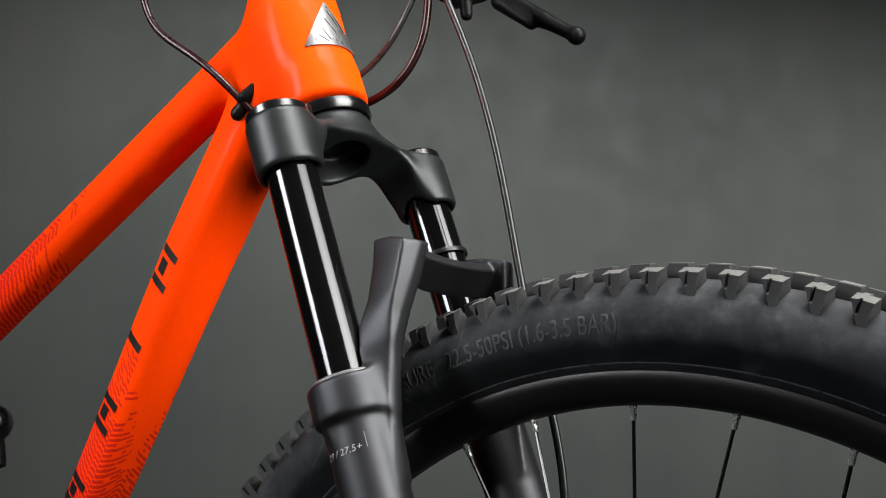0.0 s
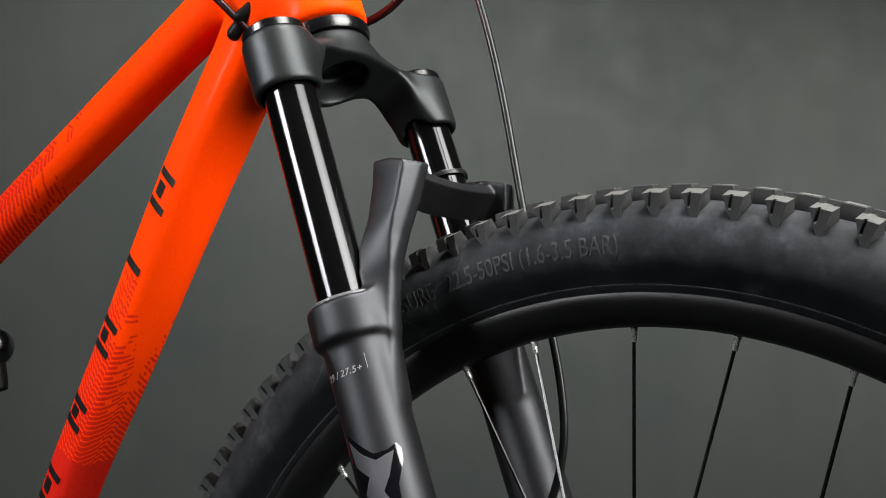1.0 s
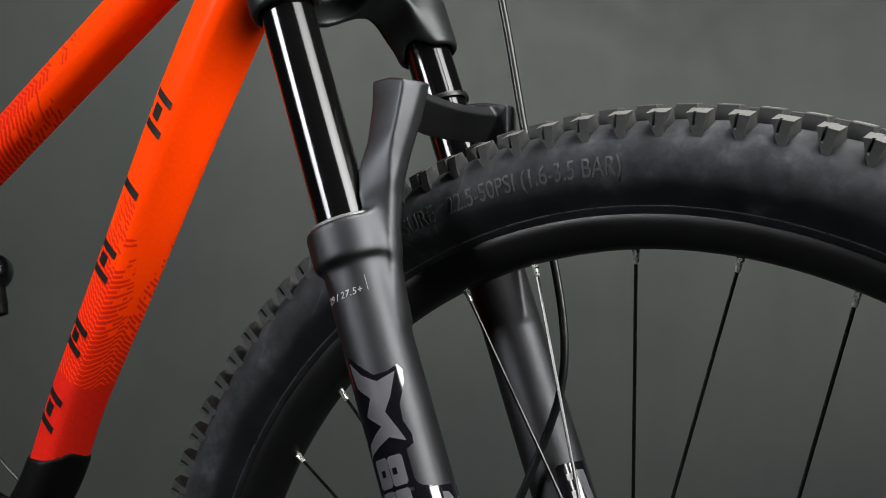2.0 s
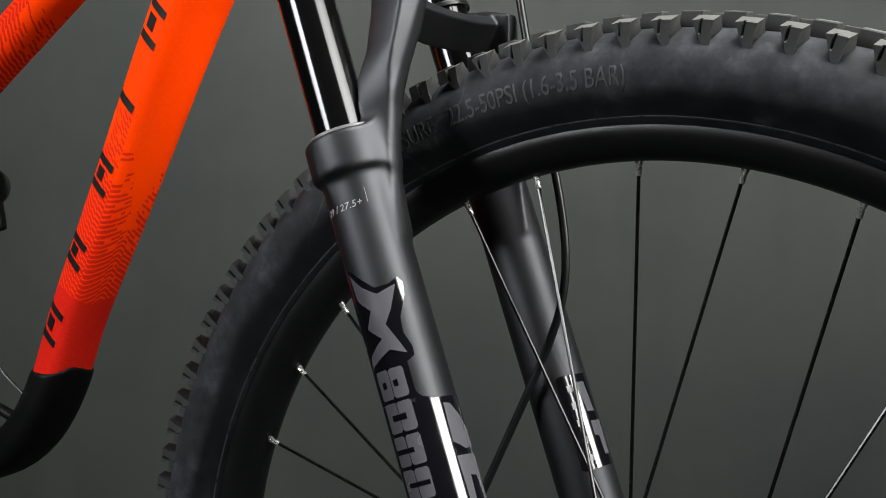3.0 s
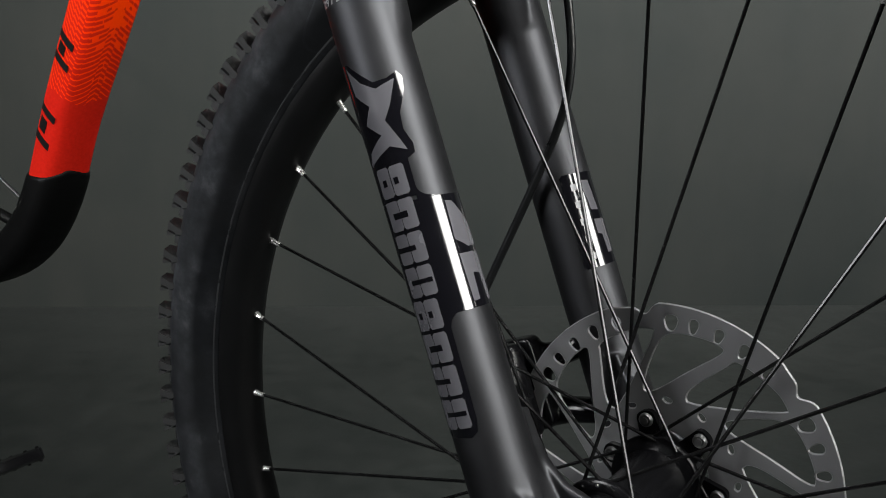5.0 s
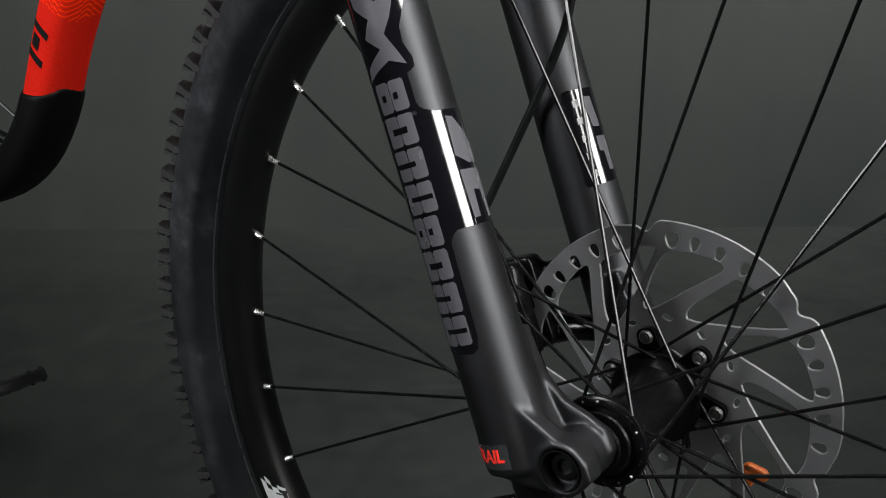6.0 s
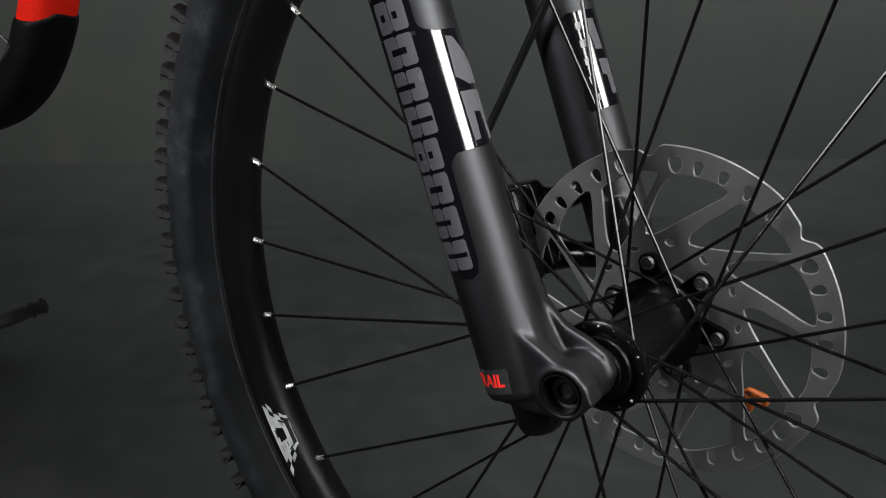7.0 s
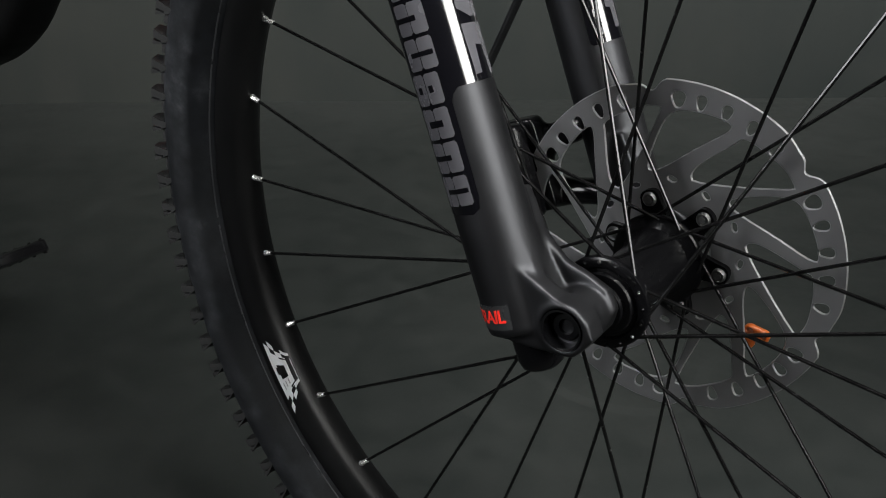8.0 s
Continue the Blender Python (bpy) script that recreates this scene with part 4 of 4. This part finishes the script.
wrapped("logo_shape", [(72, 0.1732), (84, 0.1722), (118, 0.1560), (118, 0.1475), (92, 0.1478), (70, 0.1530)], DECAL_GREY, near_leg, 0.00045, "slanted grey logo shape")
wrapped("logo_shape", [(70, 0.1455), (118, 0.1440), (118, 0.1190), (104, 0.1190), (100, 0.1335), (86, 0.1345), (84, 0.1205), (72, 0.1205)], DECAL_GREY, near_leg, 0.00045, "stepped grey logo shape")


def leg_words(words, size, degrees, s, material, label, shear=0.0, spread=1.0, squeeze=1.0):
    bm = text_bm(words, size, 0.0002, shear, spread, size * 0.022 if material == DECAL_RED else 0.0)
    for v in bm.verts:
        v.co.x = v.co.x * squeeze + radians(degrees) * 0.0195
        v.co.y += s
        v.co.z += 0.0001
    return part("printed_marking", wrap_round(bm, 0, near_leg, 0.0195, 0.0004), material, fork, label, smooth=False, m=FORK)


leg_words("29 / 27.5+", 0.0052, 1, 0.2852, PRINT_GREY, "small grey printed size marking", 0.2, 1.1)
wrapped("print_tick", [(44.2, 0.2925), (44.9, 0.2925), (44.9, 0.2840), (44.2, 0.2840)], PRINT_GREY, near_leg, 0.0003)
wrapped("decal_panel", [(-55, 0.0075), (20, 0.0062), (17, -0.0070), (-55, -0.0062)], HOSE_GREY, near_leg, 0.0003, "small black sticker")
leg_words("TRAIL", 0.0098, -24, 0.0002, DECAL_RED, "red printed word on the sticker", 0.12, 0.95, 0.92)
# far leg
far_leg = LEG_Y
wrapped("decal_panel", [(30, 0.1690), (36, 0.1705), (104, 0.1690), (104, 0.1115), (34, 0.1115), (29, 0.1130)], DECAL_DARK, far_leg, 0.0003, "gloss black panel on the far leg")
for i in range(5):
    s = 0.1640 - 0.0108 * i
    wrapped("print_bar", [(45, s), (56, s), (56, s - 0.0042), (45, s - 0.0042)], DECAL_GREY, far_leg, 0.00055, "grey print bar" if not i else "")
wrapped("logo_shape", [(64, 0.1650), (84, 0.1640), (90, 0.1450), (72, 0.1460)], DECAL_GREY, far_leg, 0.00055, "slanted grey logo shape")
wrapped("logo_shape", [(72, 0.1400), (98, 0.1390), (98, 0.1180), (84, 0.1180), (82, 0.1300), (72, 0.1310)], DECAL_GREY, far_leg, 0.00055, "stepped grey logo shape")

# -- head badge: a metal plate with a raised border and plain raised ribs --
HEAD_R = 0.0296


def badge_plate(name, points, lift, depth, material=CHROME, label=""):
    bm = patch_bm([(radians(a) * HEAD_R, s) for a, s in points], 0.003, depth)
    return part(name, wrap_round(bm, STEER_U, 0, HEAD_R, lift), material, frame_body, label, m=FORK)


APEX, LEFT, RIGHT = (76, 0.6060), (33, 0.5690), (119, 0.5690)
badge = badge_plate("head_badge", [APEX, RIGHT, LEFT], 0.0, 0.0012, label="brushed metal triangular head badge")


def badge_bar(a, b, wide, lift=0.0010):
    (ax, ay), (bx, by) = a, b
    dx, dy = radians(bx - ax) * HEAD_R, by - ay
    size = math.hypot(dx, dy)
    nx, ny = math.degrees(-dy / size * wide / HEAD_R), dx / size * wide
    badge_plate("badge_rib", [(ax + nx, ay + ny), (bx + nx, by + ny), (bx - nx, by - ny), (ax - nx, ay - ny)], lift, 0.0007)


for a, b in ((APEX, LEFT), (APEX, RIGHT), (LEFT, RIGHT)):
    mid = (76, 0.580)
    pull = lambda p: (p[0] + (mid[0] - p[0]) * 0.09, p[1] + (mid[1] - p[1]) * 0.09)
    badge_bar(pull(a), pull(b), 0.0010)
for a, b in (((76, 0.600), (62, 0.585)), ((76, 0.600), (90, 0.586)), ((62, 0.585), (50, 0.5735)), ((62, 0.585), (72, 0.574)), ((90, 0.586), (80, 0.5735)), ((90, 0.586), (103, 0.5735)), ((70, 0.592), (84, 0.580)), ((56, 0.578), (68, 0.5725)), ((94, 0.579), (88, 0.5725))):
    badge_bar(a, b, 0.0009)

# -- marks on the down tube, plain bars in place of the maker's name --
def tube_frame(x, z):
    """The nearest place on the down tube's line, with the way along it."""
    best = min(range(len(DOWN_PATH) - 1), key=lambda i: (DOWN_PATH[i][0] - x) ** 2 + (DOWN_PATH[i][1] - z) ** 2)
    (ax, az), (bx, bz) = DOWN_PATH[max(best - 1, 0)], DOWN_PATH[best + 1]
    d = Vector((bx - ax, 0, bz - az)).normalized()
    t = (x - ax) * d.x + (z - az) * d.z
    return Vector((ax + t * d.x, 0, az + t * d.z + HUB)), d


def tube_bar(x, z, points):
    """A flat bar on the chain side of the down tube: points of (along, across) round a middle."""
    centre, d = tube_frame(x, z)
    out = Vector((-d.z, 0, d.x))
    bm = patch_bm(points, 0.002, 0.0003)
    for v in bm.verts:
        slim = 1 - 0.17875 * min(max((0.42 - (centre + d * v.co.x).z + HUB) / 0.25, 0), 1)
        n = min(abs(v.co.y), 0.0185 * slim)
        y = 0.0265 * slim * (1 - (n / (0.0200 * slim)) ** 3) ** (1 / 3)
        v.co = centre + d * v.co.x - out * v.co.y + Vector((0, -y - 0.0002 - v.co.z, 0))
    bmesh.ops.recalc_face_normals(bm, faces=bm.faces)
    part("name_bar", bm, LETTER_BLACK, frame_body, smooth=False)


def stroke(x0, y0, x1, y1, w):
    return [(x0 - w, y0), (x0 + w, y0), (x1 + w, y1), (x1 - w, y1)]


for x, z, size in ((-0.3600, 0.3965, 0.0125), (-0.3865, 0.3420, 0.0), (-0.4140, 0.2890, 0.0110), (-0.4430, 0.2290, 0.0095), (-0.4765, 0.1730, 0.0125)):
    if size:
        tube_bar(x, z, stroke(-size + 0.0030, -0.0080, -size - 0.0015, 0.0105, 0.0027))
        tube_bar(x, z, stroke(size + 0.0015, -0.0080, size - 0.0030, 0.0105, 0.0027))
        tube_bar(x, z, stroke(0.0005, -0.0010, -0.0015, 0.0070, size * 0.42))
    else:
        tube_bar(x, z, stroke(0.0026, -0.0080, -0.0026, 0.0105, 0.0029))


# -- cables and hoses --
def cable(name, points, radius, material, label, parent=bicycle):
    way = smooth_path([(x, y, z + HUB) for x, y, z in points], 12)
    for _ in range(120):
        way = [way[0]] + [0.25 * a + 0.5 * b + 0.25 * c for a, b, c in zip(way, way[1:], way[2:])] + [way[-1]]
    return part(name, tube_bm(way, radius, 12), material, parent, label)


cable("brake_hose", [(-0.285, 0.20, 0.735), (-0.205, 0.085, 0.665), (-0.172, 0.055, 0.600), (-0.162, 0.05, 0.580), (-0.138, 0.05, 0.529), (-0.116, 0.05, 0.454), (-0.103, 0.05, 0.370), (-0.090, 0.047, 0.330), (-0.077, 0.043, 0.293), (-0.066, 0.042, 0.241), (-0.070, 0.042, 0.208), (-0.085, 0.042, 0.174), (-0.103, 0.042, 0.137), (-0.122, 0.042, 0.098), (-0.138, 0.042, 0.065)], 0.0026, HOSE, "black front brake hose")
cable("gear_cable", [(-0.350, -0.085, 0.690), (-0.362, -0.065, 0.640), (-0.363, -0.055, 0.594), (-0.3505, -0.055, 0.567), (-0.3270, -0.050, 0.550), (-0.3056, -0.045, 0.536), (-0.2885, -0.036, 0.517), (-0.278, -0.028, 0.503), (-0.270, -0.018, 0.492)], 0.0026, HOSE_RED, "dark red and black cable entering the frame")
cable("rear_hose", [(-0.210, 0.10, 0.690), (-0.184, 0.060, 0.630), (-0.178, 0.050, 0.586), (-0.178, 0.050, 0.556), (-0.1955, 0.045, 0.522), (-0.2235, 0.040, 0.511), (-0.265, 0.032, 0.505), (-0.285, 0.020, 0.500)], 0.0030, HOSE_RED, "dark red hose looping behind the head tube")
cable("dropper_cable", [(-0.186, 0.09, 0.660), (-0.184, 0.060, 0.615), (-0.192, 0.05, 0.589), (-0.207, 0.05, 0.559), (-0.232, 0.045, 0.535), (-0.262, 0.034, 0.522), (-0.285, 0.020, 0.512)], 0.0022, HOSE_GREY, "thin grey cable behind the head tube")


def grommet_shape(x, y, z):
    z = z - HUB
    a = capsule(x, y, z, (-0.2865, -0.0270, 0.4985), (-0.2760, -0.0250, 0.5110), 0.0052, 0.0040)
    b = capsule(x, y, z, (-0.2790, -0.0300, 0.5085), (-0.2710, -0.0240, 0.5180), 0.0036)
    return smin(a, b, 0.003)


part("cable_grommet", sdf_mesh(grommet_shape, (-0.300, -0.040, HUB + 0.485), (-0.262, -0.012, HUB + 0.528), 0.0012, 2), BLACK_PLASTIC, frame_body, "black rubber cable grommet")

# -- raised words on the tyre's side wall --
def tyre_words(words, size, start, radius, squeeze):
    """Words that run clockwise round the near side wall from an angle in degrees."""
    bm = text_bm(words, size, 0.0007)
    bmesh.ops.subdivide_edges(bm, edges=[e for e in bm.edges if e.calc_length() > 0.003], cuts=1)
    left = min(v.co.x for v in bm.verts)
    for v in bm.verts:
        a = radians(start) - (v.co.x - left) * squeeze / radius
        r = radius + v.co.y
        wide = float(np.interp(r, [p[0] for p in TYRE], [p[1] for p in TYRE]))
        v.co = Vector((r * math.cos(a), -(wide + 0.0001 + v.co.z), r * math.sin(a)))
    bmesh.ops.recalc_face_normals(bm, faces=bm.faces)
    part("raised_marking", bm, WORN_RUBBER, tyre, "raised black pressure marking on the side wall", smooth=False, m=WHEEL)


tyre_words("PRESSURE   22.5-50PSI (1.6-3.5 BAR)", 0.0145, 118.0, 0.3350, 0.760)

# a moulding line on the side wall
part("moulding_line", lathe_bm([(0.3146, -0.0178), (0.3149, -0.0184), (0.3153, -0.0186), (0.3157, -0.0186)], 220), HOSE_GREY, tyre, m=WHEEL)

# -- chequered sticker on the rim --
def rim_patch(name, r0, r1, a0, a1, material, lift, label=""):
    """A patch of the rim's near side between two radii and two angles in degrees."""
    bm = bmesh.new()
    n, m = 6, 5
    grid = []
    for i in range(n + 1):
        row = []
        for j in range(m + 1):
            r = r0 + (r1 - r0) * j / m
            a = a0 + (a1 - a0) * i / n
            a = radians(-151.3 + (a + 151.3) * (1 + 0.8 * (r - 0.302) / 0.012))
            wide = float(np.interp(r, [p[0] for p in RIM[:7]], [p[1] for p in RIM[:7]]))
            row.append(bm.verts.new((r * math.cos(a), -wide - lift, r * math.sin(a))))
        grid.append(row)
    for a, b in zip(grid, grid[1:]):
        for j in range(m):
            bm.faces.new((a[j], a[j + 1], b[j + 1], b[j]))
    bmesh.ops.solidify(bm, geom=bm.faces[:], thickness=0.00008)
    bmesh.ops.recalc_face_normals(bm, faces=bm.faces)
    return part(name, bm, material, rim, label, smooth=False, m=WHEEL)


rim_patch("rim_sticker", 0.2950, 0.3066, -154.3, -148.5, DECAL_WHITE, 0.0003, "white sticker with chequered ends")
for row, start in enumerate((-155.9, -155.1, -148.5, -147.7)):
    for column in range(4):
        if (row + column) % 2 == 0:
            r = 0.2950 + 0.0029 * column
            rim_patch("sticker_check", r, r + 0.0029, start, start + 0.8, DECAL_WHITE, 0.0003)
for edge in (-154.2, -148.9):
    rim_patch("sticker_line", 0.2952, 0.2995, edge, edge + 0.35, LETTER_BLACK, 0.0006)
rim_patch("sticker_emblem", 0.2985, 0.3030, -152.7, -150.6, LETTER_BLACK, 0.0006, "black emblem shape")
rim_patch("sticker_emblem", 0.3030, 0.3044, -152.3, -151.3, LETTER_BLACK, 0.0006)
for i in range(3):
    rim_patch("sticker_print", 0.2990 + 0.0022 * i, 0.2997 + 0.0022 * i, -150.2, -149.3, PRINT_GREY, 0.0006)

# -- orange clip on a far spoke --
def clip_shape(x, y, z):
    a = capsule(x, y, z, (0.0530, 0.046, -0.0410), (0.0605, 0.046, -0.0425), 0.0042)
    b = capsule(x, y, z, (0.0485, 0.046, -0.0465), (0.0525, 0.046, -0.0485), 0.0038)
    body = smax(smin(a, b, 0.003), np.abs(y - 0.046) - 0.0026, 0.001)
    for cx, cz in ((0.0530, -0.0400), (0.0605, -0.0425)):
        body = smax(body, -(np.hypot((x - cx) * 0.7, z - cz) - 0.0014), 0.0006)
    return body


part("pad_clip", sdf_mesh(clip_shape, (0.040, 0.038, -0.058), (0.070, 0.054, -0.032), 0.0008, 1), ORANGE_PLASTIC, bicycle, "small orange plastic clip behind the rotor", m=WHEEL)

# -- handlebar with the far brake lever, mostly above the view --
bar = part("handlebar", tube_bm(smooth_path([(-0.345, -0.39, 0.835 + HUB - 0.02), (-0.325, -0.20, 0.815 + HUB - 0.02), (-0.290, -0.05, 0.785 + HUB - 0.02), (-0.290, 0.05, 0.785 + HUB - 0.02), (-0.325, 0.20, 0.815 + HUB - 0.02), (-0.345, 0.39, 0.835 + HUB - 0.02)], 8), 0.0125, 20), BLACK_PLASTIC, bicycle, "black handlebar")
part("stem", tube_bm([(-0.318, 0, HUB + 0.690), (-0.325, 0, HUB + 0.745), (-0.310, 0, HUB + 0.760), (-0.288, 0, HUB + 0.766)], [0.020, 0.021, 0.020, 0.019], 24), BLACK_PLASTIC, bar, "black stem")


def lever_shape(x, y, z):
    """The brake lever: a long blade with a round tip, and its housing on the bar."""
    z = z - HUB
    blade = capsule(x, y, z, (-0.285, 0.300, 0.7080), (-0.2250, 0.300, 0.6620), 0.0098, 0.0076)
    blade = smin(blade, capsule(x, y, z, (-0.2250, 0.300, 0.6620), (-0.1930, 0.300, 0.6400), 0.0076, 0.0066), 0.004)
    tip = np.sqrt((x + 0.1905) ** 2 + (y - 0.300) ** 2 + (z - 0.6385) ** 2) - 0.0088
    blade = smin(blade, tip, 0.003)
    under_blade = capsule(x, y, z, (-0.272, 0.296, 0.6900), (-0.2370, 0.298, 0.6600), 0.0085, 0.0060)
    body = smin(blade, under_blade, 0.002)
    house = capsule(x, y, z, (-0.300, 0.215, 0.752), (-0.290, 0.300, 0.712), 0.0150, 0.0120)
    return smin(body, smin(house, capsule(x, y, z, (-0.300, 0.215, 0.752), (-0.326, 0.215, 0.795), 0.013, 0.016), 0.006), 0.005)


part("brake_lever", sdf_mesh(lever_shape, (-0.348, 0.188, HUB + 0.622), (-0.176, 0.328, HUB + 0.822), 0.0022, 2), BLACK_PLASTIC, bar, "black brake lever with a ball tip")


def pod_shape(x, y, z):
    z = z - HUB
    body = smax(smax(np.abs(x + 0.252) - 0.020, np.abs(y - 0.20) - 0.020, 0.005), np.abs(z - 0.673) - 0.0190, 0.005)
    body = smin(body, capsule(x, y, z, (-0.2470, 0.20, 0.6560), (-0.2455, 0.20, 0.6380), 0.0065, 0.0055), 0.003)
    return smin(body, capsule(x, y, z, (-0.262, 0.20, 0.690), (-0.318, 0.20, 0.790), 0.010), 0.006)


part("shifter_pod", sdf_mesh(pod_shape, (-0.335, 0.170, HUB + 0.626), (-0.222, 0.232, HUB + 0.806), 0.0022, 1), BLACK_PLASTIC, bar, "black lever pod under the bar")

# -- shock, crank and far pedal --
shock = part("rear_shock", tube_bm([(-0.700, 0, 0.640), (-0.697, 0, 0.641), (-0.602, 0, 0.6535), (-0.596, 0, 0.6545), (-0.590, 0, 0.6555), (-0.586, 0, 0.6560)], [0.001, 0.0165, 0.0165, 0.0160, 0.0125, 0.004], 32), BLACK_GLOSS, bicycle, "black rear shock behind the down tube")
part("shock_dial", tube_bm([(-0.600, 0, 0.642), (-0.5935, 0, 0.624), (-0.5915, 0, 0.6175), (-0.5912, 0, 0.6165)], [0.0095, 0.0088, 0.0080, 0.001], 20), BLACK_PLASTIC, shock, "small black dial")
part("shock_band", lathe_bm([(0.0166, -0.003), (0.0172, -0.0025), (0.0172, 0.0025), (0.0166, 0.003)], 32, True), STEEL, shock, "thin metal band", m=pose(-0.612, 0, 0.6522, 0, 0, 90) @ pose(0, 0, 0, 7))
cable("shock_cable", [(-0.610, -0.014, 0.172), (-0.575, -0.019, 0.146), (-0.553, -0.020, 0.131), (-0.532, -0.016, 0.116)], 0.0015, HOSE_GREY, "thin grey cable by the down tube", frame_body)
cable("shock_link", [(-0.620, -0.018, 0.112), (-0.570, -0.022, 0.106), (-0.545, -0.014, 0.094)], 0.0045, BLACK_PLASTIC, "black linkage end", frame_body)
bolt = lathe_bm([(0.0001, -0.003), (0.0045, -0.003), (0.0055, -0.002), (0.0058, 0.003)], 20)
part("pivot_bolt", bolt, STEEL, frame_body, "small steel pivot bolt", m=pose(-0.566, -0.026, HUB + 0.108))

crank = part("crank_arm", tube_bm([(-0.760, 0.048, HUB - 0.005), (-0.775, 0.060, HUB - 0.06), (-0.800, 0.072, HUB - 0.13), (-0.876, 0.080, HUB - 0.262), (-0.893, 0.088, HUB - 0.279)], [0.018, 0.015, 0.012, 0.011, 0.004], 20), BLACK_PLASTIC, bicycle, "black crank arm pointing down")


def pedal_bm():
    """A flat pedal: an open platform with an axle and pins."""
    bm = box_bm(0.100, 0.010, 0.016, 0.003, Matrix.Translation((0, -0.045, 0)))
    box_bm(0.100, 0.010, 0.016, 0.003, Matrix.Translation((0, 0.045, 0)), bm)
    for x in (-0.047, -0.018, 0.018, 0.047):
        box_bm(0.009, 0.092, 0.014, 0.003, Matrix.Translation((x, 0, 0)), bm)
    box_bm(0.018, 0.100, 0.017, 0.005, None, bm)
    for x in (-0.046, -0.018, 0.018, 0.046):
        for y in (-0.045, 0.045):
            box_bm(0.003, 0.003, 0.0195, 0.0, Matrix.Translation((x, y, 0)), bm)
    return bm


part("pedal", pedal_bm(), BLACK_GLOSS, crank, "flat black pedal", m=pose(-0.9040, 0.145, HUB - 0.2800, 0, -25, 0))
